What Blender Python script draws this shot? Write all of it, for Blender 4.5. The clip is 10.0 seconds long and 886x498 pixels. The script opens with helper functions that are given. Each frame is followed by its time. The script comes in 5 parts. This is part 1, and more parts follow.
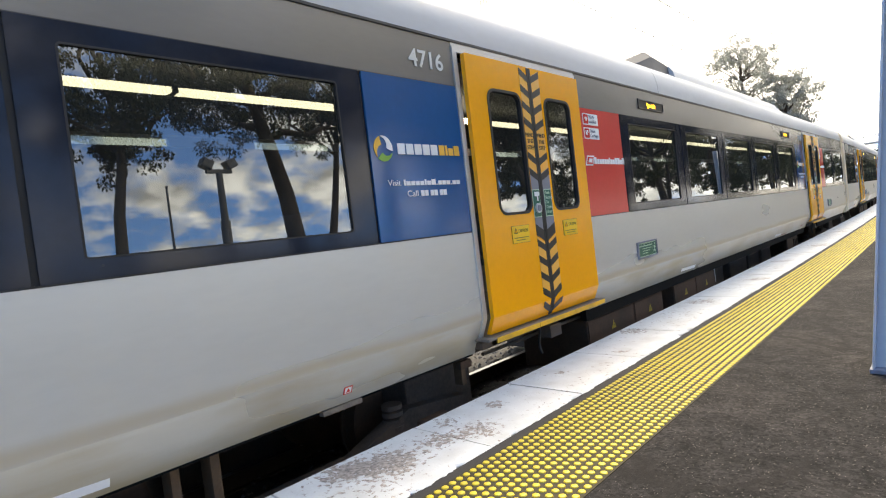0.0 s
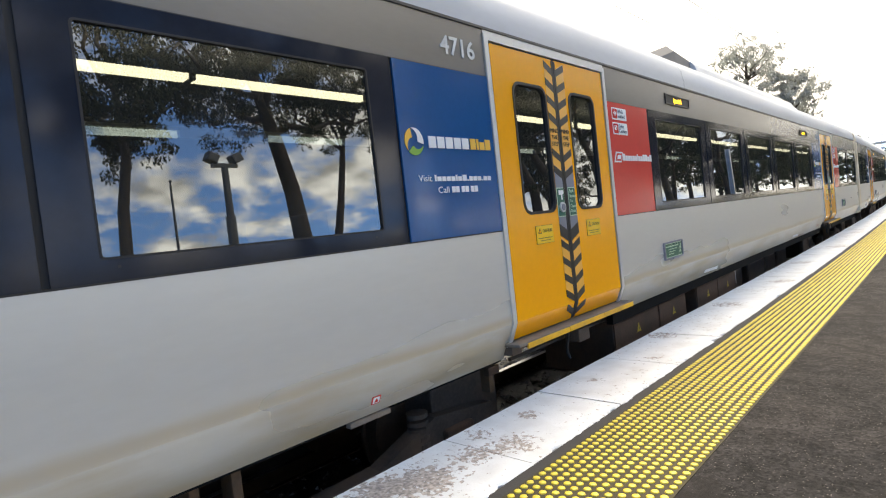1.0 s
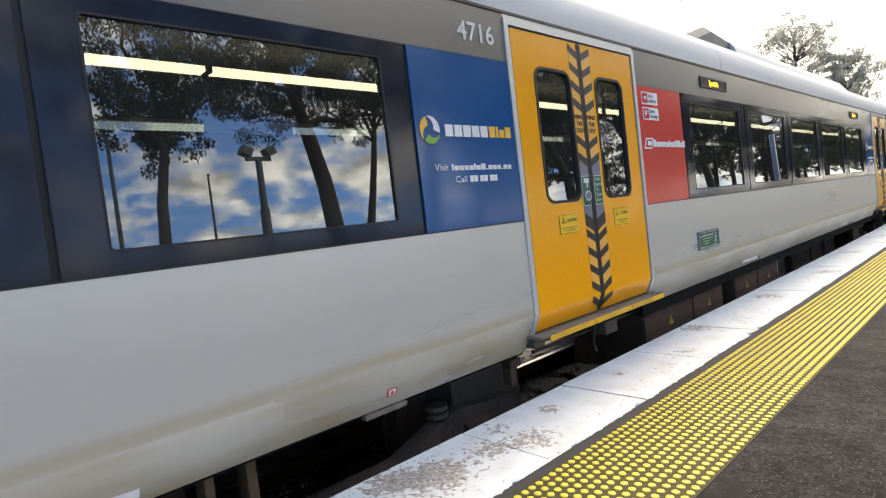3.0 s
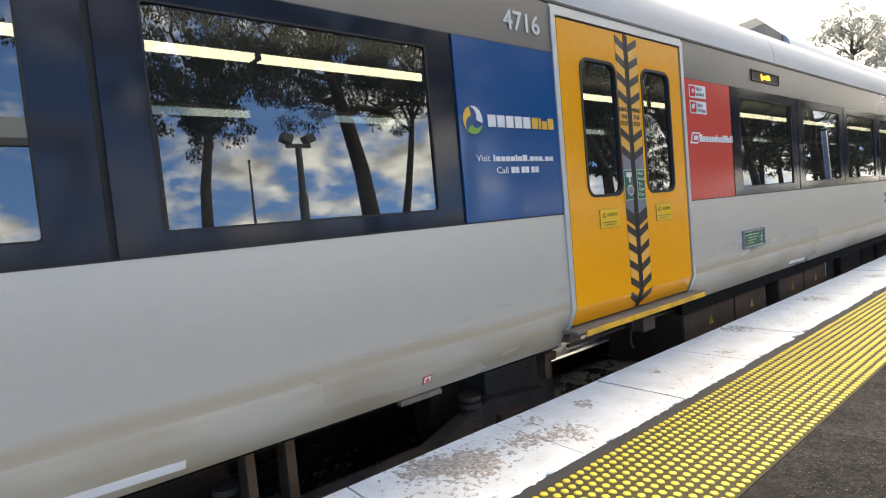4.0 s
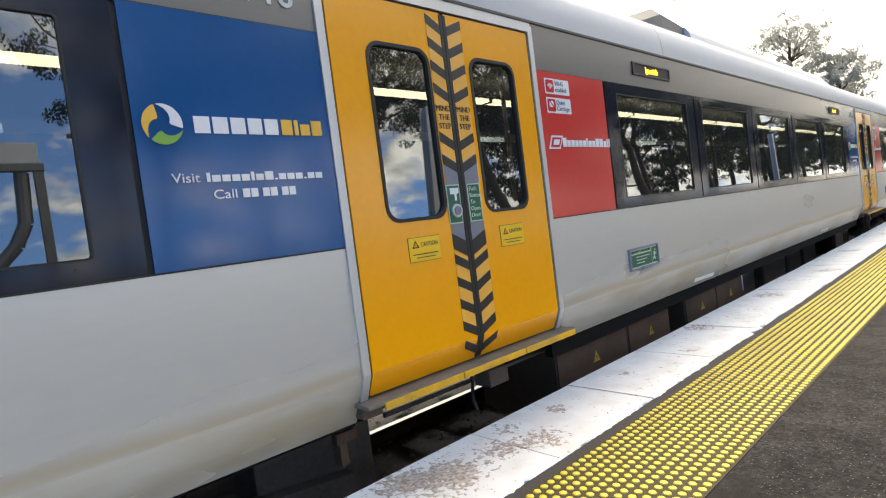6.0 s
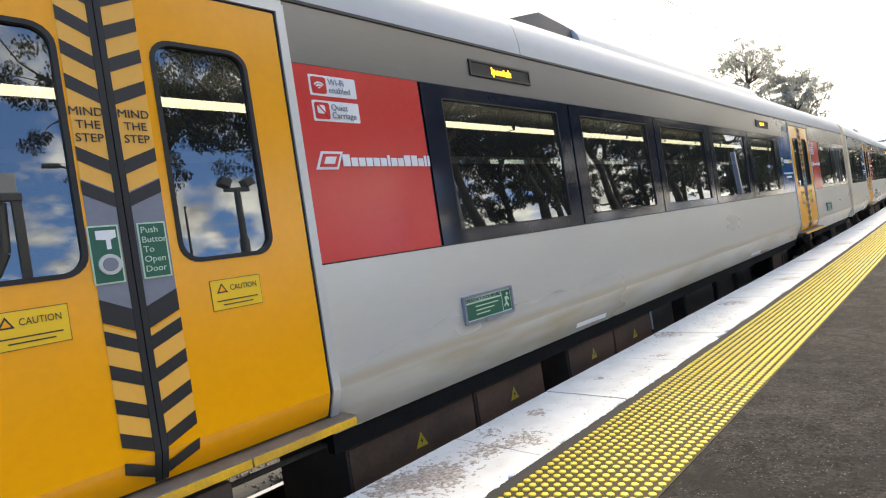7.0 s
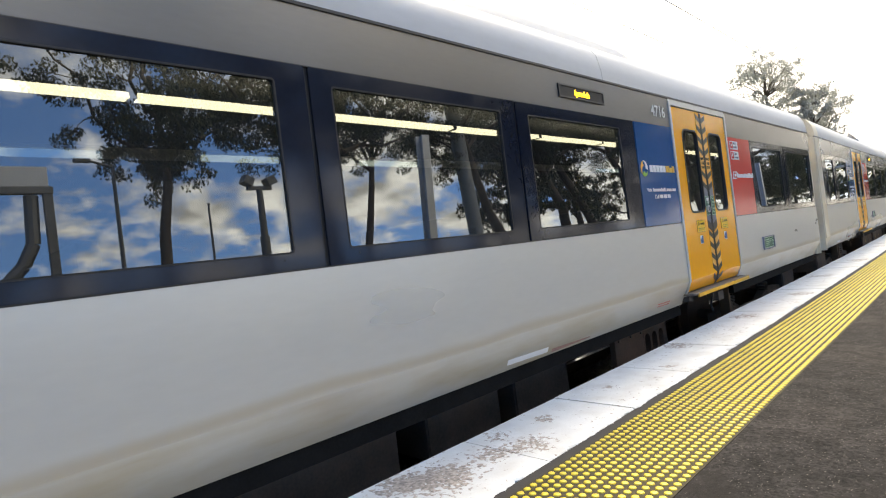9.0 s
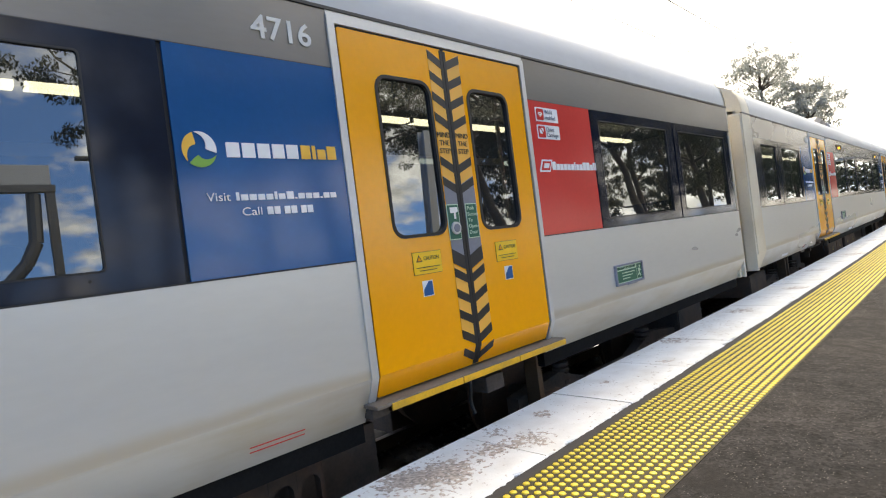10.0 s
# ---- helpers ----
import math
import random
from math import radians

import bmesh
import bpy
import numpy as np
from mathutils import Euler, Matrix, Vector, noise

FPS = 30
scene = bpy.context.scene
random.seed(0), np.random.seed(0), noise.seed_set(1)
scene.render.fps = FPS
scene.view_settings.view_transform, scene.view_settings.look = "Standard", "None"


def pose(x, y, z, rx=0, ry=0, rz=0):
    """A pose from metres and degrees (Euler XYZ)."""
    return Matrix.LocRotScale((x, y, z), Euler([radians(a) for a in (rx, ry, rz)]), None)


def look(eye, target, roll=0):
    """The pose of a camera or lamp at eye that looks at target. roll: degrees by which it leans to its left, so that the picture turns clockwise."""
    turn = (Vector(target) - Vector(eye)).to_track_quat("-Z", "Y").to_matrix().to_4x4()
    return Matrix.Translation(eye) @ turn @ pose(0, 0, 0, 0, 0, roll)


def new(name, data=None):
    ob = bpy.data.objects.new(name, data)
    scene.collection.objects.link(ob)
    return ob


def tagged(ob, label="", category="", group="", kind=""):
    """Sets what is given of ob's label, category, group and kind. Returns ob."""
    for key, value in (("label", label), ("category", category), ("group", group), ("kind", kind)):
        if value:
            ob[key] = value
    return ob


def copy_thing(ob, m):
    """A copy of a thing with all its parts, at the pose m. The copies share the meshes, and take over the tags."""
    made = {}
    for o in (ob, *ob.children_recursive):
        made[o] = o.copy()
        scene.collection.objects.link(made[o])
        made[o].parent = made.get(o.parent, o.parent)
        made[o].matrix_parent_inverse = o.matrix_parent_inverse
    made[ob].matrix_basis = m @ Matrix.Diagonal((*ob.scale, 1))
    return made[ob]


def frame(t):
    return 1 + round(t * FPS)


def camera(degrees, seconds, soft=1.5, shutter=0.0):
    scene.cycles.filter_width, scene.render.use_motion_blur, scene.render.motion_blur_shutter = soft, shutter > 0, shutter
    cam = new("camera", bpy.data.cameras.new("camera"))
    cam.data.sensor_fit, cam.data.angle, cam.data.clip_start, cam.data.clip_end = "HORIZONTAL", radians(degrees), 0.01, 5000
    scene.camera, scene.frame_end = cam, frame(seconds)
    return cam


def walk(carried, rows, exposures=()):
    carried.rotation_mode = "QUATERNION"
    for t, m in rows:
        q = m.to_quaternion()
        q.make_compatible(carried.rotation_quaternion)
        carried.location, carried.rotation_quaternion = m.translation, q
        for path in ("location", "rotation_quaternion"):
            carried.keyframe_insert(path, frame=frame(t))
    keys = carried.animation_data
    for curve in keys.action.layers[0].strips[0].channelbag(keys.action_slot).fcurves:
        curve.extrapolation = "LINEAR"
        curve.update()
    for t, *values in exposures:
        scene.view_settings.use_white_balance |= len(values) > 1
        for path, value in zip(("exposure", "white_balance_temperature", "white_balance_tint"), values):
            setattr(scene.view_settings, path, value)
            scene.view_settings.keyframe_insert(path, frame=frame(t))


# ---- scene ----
# ---- camera rows ----
cam = camera(78.17, 10.0, soft=1.15)
walk(cam, [
    (0, pose(0.204, -0.001, 1.179, 88.13, 6.80, 43.84)),
    (0.5, pose(0.009, -0.011, 1.209, 88.33, 7.05, 43.80)),
    (1, pose(-0.086, 0.023, 1.215, 87.79, 6.29, 43.91)),
    (1.5, pose(-0.066, 0.084, 1.203, 87.23, 6.78, 43.65)),
    (2, pose(-0.056, 0.129, 1.201, 86.86, 7.37, 44.46)),
    (2.5, pose(-0.048, 0.145, 1.199, 87.24, 7.50, 45.48)),
    (4, pose(-0.071, 0.102, 1.199, 86.66, 5.12, 51.16)),
    (4.5, pose(-0.071, 0.080, 1.179, 87.29, 6.44, 49.43)),
    (5, pose(-0.084, 0.076, 1.184, 87.42, 6.77, 49.12)),
    (6.5, pose(-0.061, 0.090, 1.201, 88.26, 8.03, 45.85)),
    (7, pose(0.031, -0.071, 1.154, 89.61, 8.64, 44.79)),
    (7.5, pose(0.019, -0.079, 1.167, 89.67, 7.35, 44.82)),
    (8, pose(0.025, -0.090, 1.175, 89.75, 7.05, 45.43)),
    (8.5, pose(0.031, -0.099, 1.159, 90.03, 6.44, 45.85)),
    (9, pose(0.051, -0.116, 1.158, 90.20, 6.93, 45.91)),
    (9.5, pose(0.061, -0.135, 1.167, 89.94, 6.66, 45.78)),
    (10, pose(0.057, -0.136, 1.167, 89.75, 7.27, 45.53)),
], exposures=[(0.0, 1.46, 8200, 9), (10.0, 1.46, 8200, 9)])
# ---- end camera rows ----

# ---- light ----
world = bpy.data.worlds.new("sky")
scene.world = world
world.use_nodes = True
SUN_AZ, SUN_EL = 20.0, 52.0      # degrees left of the track's direction, and above the horizon


def sky():
    nt = world.node_tree
    nt.nodes.clear()
    out = nt.nodes.new("ShaderNodeOutputWorld")
    bg = nt.nodes.new("ShaderNodeBackground")
    tex = nt.nodes.new("ShaderNodeTexSky")
    tex.sky_type = 'NISHITA'
    tex.sun_disc = False
    tex.sun_elevation = radians(SUN_EL)
    tex.sun_rotation = radians(-SUN_AZ)
    tex.dust_density = 0.3
    tex.ozone_density = 3.0
    co = nt.nodes.new("ShaderNodeTexCoord")
    lift = nt.nodes.new("ShaderNodeVectorMath"); lift.operation = 'ADD'
    lift.inputs[1].default_value = (0, 0, 0.35)
    nt.links.new(co.outputs["Generated"], lift.inputs[0])
    nt.links.new(lift.outputs[0], tex.inputs["Vector"])
    sep = nt.nodes.new("ShaderNodeSeparateXYZ")
    nt.links.new(co.outputs["Generated"], sep.inputs[0])
    # flat cloud layer: direction divided by its height
    add = nt.nodes.new("ShaderNodeMath"); add.operation = 'ADD'; add.inputs[1].default_value = 0.5
    nt.links.new(sep.outputs[2], add.inputs[0])
    div = nt.nodes.new("ShaderNodeVectorMath"); div.operation = 'DIVIDE'
    comb = nt.nodes.new("ShaderNodeCombineXYZ")
    for i in range(3):
        nt.links.new(add.outputs[0], comb.inputs[i])
    nt.links.new(co.outputs["Generated"], div.inputs[0])
    nt.links.new(comb.outputs[0], div.inputs[1])
    noise_a = nt.nodes.new("ShaderNodeTexNoise")
    noise_a.inputs["Scale"].default_value = 4.6
    noise_a.inputs["Detail"].default_value = 9
    noise_a.inputs["Roughness"].default_value = 0.6
    nt.links.new(div.outputs[0], noise_a.inputs["Vector"])
    # more cloud towards the sun's side of the sky
    sdir = nt.nodes.new("ShaderNodeVectorMath"); sdir.operation = 'DOT_PRODUCT'
    sdir.inputs[1].default_value = (-math.sin(radians(SUN_AZ)), math.cos(radians(SUN_AZ)), 0)
    nt.links.new(co.outputs["Generated"], sdir.inputs[0])
    bias = nt.nodes.new("ShaderNodeMath"); bias.operation = 'MULTIPLY_ADD'
    bias.inputs[1].default_value = 0.15
    nt.links.new(sdir.outputs["Value"], bias.inputs[0])
    nt.links.new(noise_a.outputs["Fac"], bias.inputs[2])
    ramp = nt.nodes.new("ShaderNodeMapRange")
    ramp.inputs["From Min"].default_value = 0.455
    ramp.inputs["From Max"].default_value = 0.60
    nt.links.new(bias.outputs[0], ramp.inputs["Value"])
    noise_b = nt.nodes.new("ShaderNodeTexNoise")
    noise_b.inputs["Scale"].default_value = 9.0
    noise_b.inputs["Detail"].default_value = 6
    nt.links.new(div.outputs[0], noise_b.inputs["Vector"])
    shade = nt.nodes.new("ShaderNodeMapRange")
    shade.inputs["From Min"].default_value = 0.35
    shade.inputs["From Max"].default_value = 0.65
    shade.inputs["To Min"].default_value = 3.2
    shade.inputs["To Max"].default_value = 9.5
    nt.links.new(noise_b.outputs["Fac"], shade.inputs["Value"])
    near = nt.nodes.new("ShaderNodeMath"); near.operation = 'MULTIPLY_ADD'
    near.inputs[1].default_value = 1.0
    nt.links.new(sdir.outputs["Value"], near.inputs[0])
    nt.links.new(shade.outputs[0], near.inputs[2])
    white = nt.nodes.new("ShaderNodeVectorMath"); white.operation = 'SCALE'
    white.inputs[0].default_value = (0.96, 0.98, 1.0)
    nt.links.new(near.outputs[0], white.inputs["Scale"])
    mix = nt.nodes.new("ShaderNodeMix"); mix.data_type = 'RGBA'
    nt.links.new(ramp.outputs[0], mix.inputs["Factor"])
    deep = nt.nodes.new("ShaderNodeVectorMath"); deep.operation = 'MULTIPLY'
    deep.inputs[1].default_value = (0.80, 1.12, 1.45)
    nt.links.new(tex.outputs[0], deep.inputs[0])
    nt.links.new(deep.outputs[0], mix.inputs["A"])
    nt.links.new(white.outputs[0], mix.inputs["B"])
    nt.links.new(mix.outputs["Result"], bg.inputs["Color"])
    bg.inputs["Strength"].default_value = 0.15
    nt.links.new(bg.outputs[0], out.inputs[0])


sky()
sun = new("sun", bpy.data.lights.new("sun", 'SUN'))
sun.data.energy, sun.data.angle, sun.data.color = 2.3, radians(18), (1.0, 0.95, 0.86)
sun.matrix_world = look((0, 0, 0), (math.sin(radians(SUN_AZ)) * math.cos(radians(SUN_EL)), -math.cos(radians(SUN_AZ)) * math.cos(radians(SUN_EL)), -math.sin(radians(SUN_EL))))

# ---- the curve of track and platform ----
K = 0.0012169          # one over the radius, in metres
XS = -2.42             # side of the cars
XC = XS - 1.36         # middle of the track
EDGE, WHITE_IN, TAC_L, TAC_R = -2.33, -1.70, -1.622, -1.037
RAIL_Z = -0.62


def bend(v, u):
    """World x, y of the point u metres along the curve and v metres to its right."""
    th = u * K
    return (math.cos(th) - 1) / K + v * math.cos(th), math.sin(th) / K + v * math.sin(th), th


def bend_np(v, u):
    th = u * K
    return (np.cos(th) - 1) / K + v * np.cos(th), np.sin(th) / K + v * np.sin(th)


# ---- materials ----
def mat(name, base, rough=0.5, metal=0.0, scale=8.0, vary=0.12, fine=90.0, bump=0.02, stretch=(1, 1, 1), dirt=None, dirt_amt=0.35, dirt_scale=1.3, spec=0.5, coat=0.0, randomise=0.0, emit=None):
    m = bpy.data.materials.new(name)
    m.use_nodes = True
    nt = m.node_tree
    b = nt.nodes["Principled BSDF"]
    b.inputs["Metallic"].default_value = metal
    b.inputs["Specular IOR Level"].default_value = spec
    b.inputs["Coat Weight"].default_value = coat
    b.inputs["Coat Roughness"].default_value = 0.08
    co = nt.nodes.new("ShaderNodeTexCoord")
    mp = nt.nodes.new("ShaderNodeMapping")
    mp.inputs["Scale"].default_value = stretch
    nt.links.new(co.outputs["Object"], mp.inputs[0])

    def noise_node(s, d=5):
        n = nt.nodes.new("ShaderNodeTexNoise")
        n.inputs["Scale"].default_value = s
        n.inputs["Detail"].default_value = d
        nt.links.new(mp.outputs[0], n.inputs["Vector"])
        return n

    big, small = noise_node(scale), noise_node(fine, 3)
    blend = nt.nodes.new("ShaderNodeMath"); blend.operation = 'MULTIPLY_ADD'
    blend.inputs[1].default_value = 0.4
    nt.links.new(small.outputs["Fac"], blend.inputs[0])
    part_big = nt.nodes.new("ShaderNodeMath"); part_big.operation = 'MULTIPLY'
    part_big.inputs[1].default_value = 0.6
    nt.links.new(big.outputs["Fac"], part_big.inputs[0])
    nt.links.new(part_big.outputs[0], blend.inputs[2])
    rng = nt.nodes.new("ShaderNodeMapRange")
    rng.inputs["From Min"].default_value, rng.inputs["From Max"].default_value = 0.3, 0.7
    rng.inputs["To Min"].default_value, rng.inputs["To Max"].default_value = 1 - vary, 1 + vary
    nt.links.new(blend.outputs[0], rng.inputs["Value"])
    value = rng.outputs[0]
    if randomise:
        info = nt.nodes.new("ShaderNodeObjectInfo")
        r2 = nt.nodes.new("ShaderNodeMapRange")
        r2.inputs["To Min"].default_value, r2.inputs["To Max"].default_value = 1 - randomise, 1 + randomise
        nt.links.new(info.outputs["Random"], r2.inputs["Value"])
        mul = nt.nodes.new("ShaderNodeMath"); mul.operation = 'MULTIPLY'
        nt.links.new(value, mul.inputs[0]); nt.links.new(r2.outputs[0], mul.inputs[1])
        value = mul.outputs[0]
    col = nt.nodes.new("ShaderNodeVectorMath"); col.operation = 'SCALE'
    col.inputs[0].default_value = base
    nt.links.new(value, col.inputs["Scale"])
    colour = col.outputs[0]
    if dirt:
        dn = noise_node(dirt_scale, 8)
        dr = nt.nodes.new("ShaderNodeMapRange")
        dr.inputs["From Min"].default_value, dr.inputs["From Max"].default_value = 0.45, 0.75
        dr.inputs["To Max"].default_value = dirt_amt
        nt.links.new(dn.outputs["Fac"], dr.inputs["Value"])
        mx = nt.nodes.new("ShaderNodeMix"); mx.data_type = 'RGBA'
        mx.inputs["B"].default_value = (*dirt, 1)
        nt.links.new(dr.outputs[0], mx.inputs["Factor"])
        nt.links.new(colour, mx.inputs["A"])
        colour = mx.outputs["Result"]
    nt.links.new(colour, b.inputs["Base Color"])
    rr = nt.nodes.new("ShaderNodeMapRange")
    rr.inputs["To Min"].default_value, rr.inputs["To Max"].default_value = max(rough - 0.08, 0.02), min(rough + 0.1, 1)
    nt.links.new(big.outputs["Fac"], rr.inputs["Value"])
    nt.links.new(rr.outputs[0], b.inputs["Roughness"])
    if bump:
        bp = nt.nodes.new("ShaderNodeBump")
        bp.inputs["Strength"].default_value = 0.35
        bp.inputs["Distance"].default_value = bump
        nt.links.new(blend.outputs[0], bp.inputs["Height"])
        nt.links.new(bp.outputs[0], b.inputs["Normal"])
    if emit:
        b.inputs["Emission Color"].default_value = (*emit[:3], 1)
        b.inputs["Emission Strength"].default_value = emit[3]
    return m


def glass_mat(name, tint, gloss):
    """Tinted window glass: a mirror-like film over a dark see-through pane."""
    m = bpy.data.materials.new(name)
    m.use_nodes = True
    nt = m.node_tree
    nt.nodes.clear()
    out = nt.nodes.new("ShaderNodeOutputMaterial")
    gl = nt.nodes.new("ShaderNodeBsdfGlossy")
    gl.inputs["Roughness"].default_value = 0.0
    gl.inputs["Color"].default_value = (0.88, 0.95, 1.0, 1)
    tr = nt.nodes.new("ShaderNodeBsdfTransparent")
    tr.inputs["Color"].default_value = (*tint, 1)
    mx = nt.nodes.new("ShaderNodeMixShader")
    fr = nt.nodes.new("ShaderNodeFresnel")
    fr.inputs["IOR"].default_value = 1.6
    ma = nt.nodes.new("ShaderNodeMath"); ma.operation = 'MULTIPLY_ADD'
    ma.inputs[1].default_value = 0.9
    ma.inputs[2].default_value = gloss
    nt.links.new(fr.outputs[0], ma.inputs[0])
    nt.links.new(ma.outputs[0], mx.inputs[0])
    nt.links.new(tr.outputs[0], mx.inputs[1])
    nt.links.new(gl.outputs[0], mx.inputs[2])
    # thin uneven veil: the pane's hazy glare put in as a diffuse layer
    veil = nt.nodes.new("ShaderNodeBsdfDiffuse")
    veil.inputs["Color"].default_value = (0.42, 0.43, 0.43, 1)
    tc = nt.nodes.new("ShaderNodeTexCoord")
    no = nt.nodes.new("ShaderNodeTexNoise")
    no.inputs["Scale"].default_value = 2.2
    no.inputs["Detail"].default_value = 6
    nt.links.new(tc.outputs["Object"], no.inputs["Vector"])
    mr = nt.nodes.new("ShaderNodeMapRange")
    mr.inputs["From Min"].default_value, mr.inputs["From Max"].default_value = 0.3, 0.7
    mr.inputs["To Min"].default_value, mr.inputs["To Max"].default_value = 0.012, 0.045
    nt.links.new(no.outputs["Fac"], mr.inputs["Value"])
    mx2 = nt.nodes.new("ShaderNodeMixShader")
    nt.links.new(mr.outputs[0], mx2.inputs[0])
    nt.links.new(mx.outputs[0], mx2.inputs[1])
    nt.links.new(veil.outputs[0], mx2.inputs[2])
    nt.links.new(mx2.outputs[0], out.inputs[0])
    return m


LETTER = mat("letterboard_grey", (0.215, 0.203, 0.185), 0.24, 0.35, 0.7, 0.06, 40, 0.0006, (1, 0.25, 1), (0.3, 0.25, 0.19), 0.3, 0.9, spec=0.25)
ROOF = mat("roof_paint", (0.50, 0.51, 0.51), 0.48, 0.0, 0.8, 0.06, 30, 0.002, (1, 0.3, 1), (0.3, 0.29, 0.27), 0.25)
BEIGE = mat("cream_end_panel", (0.70, 0.62, 0.47), 0.45, 0.0, 1.5, 0.08, 40, 0.001, (1, 1, 1), (0.3, 0.24, 0.17), 0.4)
NAVY = mat("navy_panel", (0.012, 0.016, 0.028), 0.08, 0.0, 1.2, 0.15, 30, 0.0, spec=0.35)
BLUE = mat("blue_vinyl", (0.006, 0.085, 0.25), 0.11, 0.0, 1.2, 0.08, 30, 0.0, spec=0.55)
RED = mat("red_vinyl", (0.68, 0.055, 0.045), 0.18, 0.0, 1.0, 0.06, 30, 0.0, spec=0.35)
YELLOW = mat("door_yellow", (0.98, 0.40, 0.006), 0.2, 0.0, 1.0, 0.05, 30, 0.0, spec=0.5)
BLACK = mat("black_rubber", (0.012, 0.012, 0.013), 0.6, 0.0, 8, 0.2, 60, 0.0)
CHEV = mat("black_chevron", (0.016, 0.015, 0.016), 0.4, 0.0, 8, 0.2, 60, 0.0)
PALE = mat("pale_vinyl", (0.88, 0.44, 0.07), 0.35, 0.0, 4, 0.05, 60, 0.0)
WHITE = mat("white_vinyl", (0.80, 0.80, 0.80), 0.35, 0.0, 4, 0.04, 60, 0.0)
LOGO_Y = mat("logo_amber", (0.85, 0.48, 0.06), 0.35, 0.0, 4, 0.04, 60, 0.0)
LOGO_G = mat("logo_green", (0.20, 0.42, 0.06), 0.35, 0.0, 4, 0.04, 60, 0.0)
NUM = mat("number_grey", (0.66, 0.66, 0.62), 0.4, 0.0, 4, 0.05, 60, 0.0)
GREEN = mat("green_sign", (0.008, 0.11, 0.065), 0.35, 0.0, 4, 0.1, 60, 0.0)
SIGNPALE = mat("pale_green_sign", (0.52, 0.68, 0.50), 0.4, 0.0, 4, 0.05, 60, 0.0)
FRAME = mat("door_frame_alloy", (0.57, 0.57, 0.55), 0.36, 0.4, 2, 0.06, 60, 0.0)
TREAD = mat("step_tread", (0.17, 0.14, 0.11), 0.7, 0.1, 10, 0.3, 120, 0.003)
STEPY = mat("step_edge_yellow", (0.75, 0.40, 0.012), 0.5, 0.0, 6, 0.2, 60, 0.001, dirt=(0.2, 0.14, 0.06), dirt_amt=0.5, dirt_scale=5)
UNDER = mat("underframe_grime", (0.07, 0.056, 0.046), 0.85, 0.0, 4, 0.4, 50, 0.004, dirt=(0.14, 0.085, 0.05), dirt_amt=0.6, dirt_scale=2)
RUST = mat("rusty_box", (0.09, 0.05, 0.03), 0.8, 0.1, 4, 0.35, 50, 0.004, dirt=(0.04, 0.03, 0.02), dirt_amt=0.7, dirt_scale=2.5)
ROOFDARK = mat("dark_roof_unit", (0.055, 0.058, 0.065), 0.5, 0.0, 2, 0.15, 40, 0.002)
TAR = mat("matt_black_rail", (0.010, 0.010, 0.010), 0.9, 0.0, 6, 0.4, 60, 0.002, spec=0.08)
DULLY = mat("worn_sign_yellow", (0.42, 0.30, 0.02), 0.6, 0.0, 12, 0.3, 60, 0.0)
FADED = mat("faded_red_tape", (0.36, 0.20, 0.17), 0.6, 0.0, 9, 0.4, 60, 0.0)
OCHRE = mat("ochre_bracket", (0.10, 0.056, 0.026), 0.75, 0.0, 6, 0.3, 60, 0.003, dirt=(0.06, 0.04, 0.025), dirt_amt=0.6, dirt_scale=5)
CAUTIONY = mat("caution_yellow", (0.92, 0.56, 0.02), 0.35, 0.0, 4, 0.05, 60, 0.0)
GREYBOX = mat("roof_unit_grey", (0.20, 0.21, 0.25), 0.5, 0.0, 2, 0.1, 40, 0.002)
GLASS = glass_mat("tinted_glass", (0.13, 0.145, 0.145), 0.115)
VENT = glass_mat("clear_vent_glass", (0.75, 0.85, 0.82), 0.02)
# Dimness of the cabin behind tinted glass is put into this near-black colour.
CABINDIM = mat("cabin_lining", (0.035, 0.035, 0.034), 0.6, 0.0, 2, 0.08, 40, 0.0)
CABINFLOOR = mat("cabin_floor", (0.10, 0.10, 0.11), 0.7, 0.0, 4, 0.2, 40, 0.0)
TUBE = mat("cabin_light", (0.9, 0.9, 0.8), 0.5, 0.0, 1, 0.02, 10, 0.0, emit=(1.0, 0.92, 0.72, 3.6))
LED = mat("amber_led", (0.9, 0.5, 0.02), 0.5, 0.0, 1, 0.02, 10, 0.0, emit=(1.0, 0.55, 0.03, 2.2))
SEATM = mat("seat_fabric", (0.03, 0.05, 0.11), 0.85, 0.0, 20, 0.3, 200, 0.002)
RAILTOP = mat("polished_rail_head", (0.42, 0.40, 0.38), 0.32, 0.9, 6, 0.08, 60, 0.0)
STEEL = mat("rail_steel", (0.07, 0.05, 0.035), 0.8, 0.0, 3, 0.2, 60, 0.001, spec=0.1, dirt=(0.14, 0.07, 0.04), dirt_amt=0.6)
SLEEPER = mat("concrete_sleeper", (0.11, 0.09, 0.075), 0.85, 0.0, 6, 0.2, 80, 0.003, randomise=0.2)
BALLAST = mat("ballast", (0.05, 0.045, 0.04), 0.9, 0.0, 12, 0.35, 35, 0.05)
STONE = mat("ballast_stone", (0.16, 0.15, 0.14), 0.9, 0.0, 12, 0.7, 60, 0.01)
GROUT = mat("tactile_base", (0.034, 0.026, 0.007), 0.85, 0.0, 3, 0.4, 120, 0.003)
DOME = mat("tactile_yellow", (0.60, 0.45, 0.028), 0.5, 0.0, 3, 0.18, 120, 0.0005)
EDGESTRIP = mat("dark_joint_strip", (0.036, 0.033, 0.031), 0.9, 0.0, 6, 0.25, 90, 0.004)
CONC = mat("platform_concrete", (0.10, 0.09, 0.08), 0.9, 0.0, 2, 0.3, 60, 0.006)
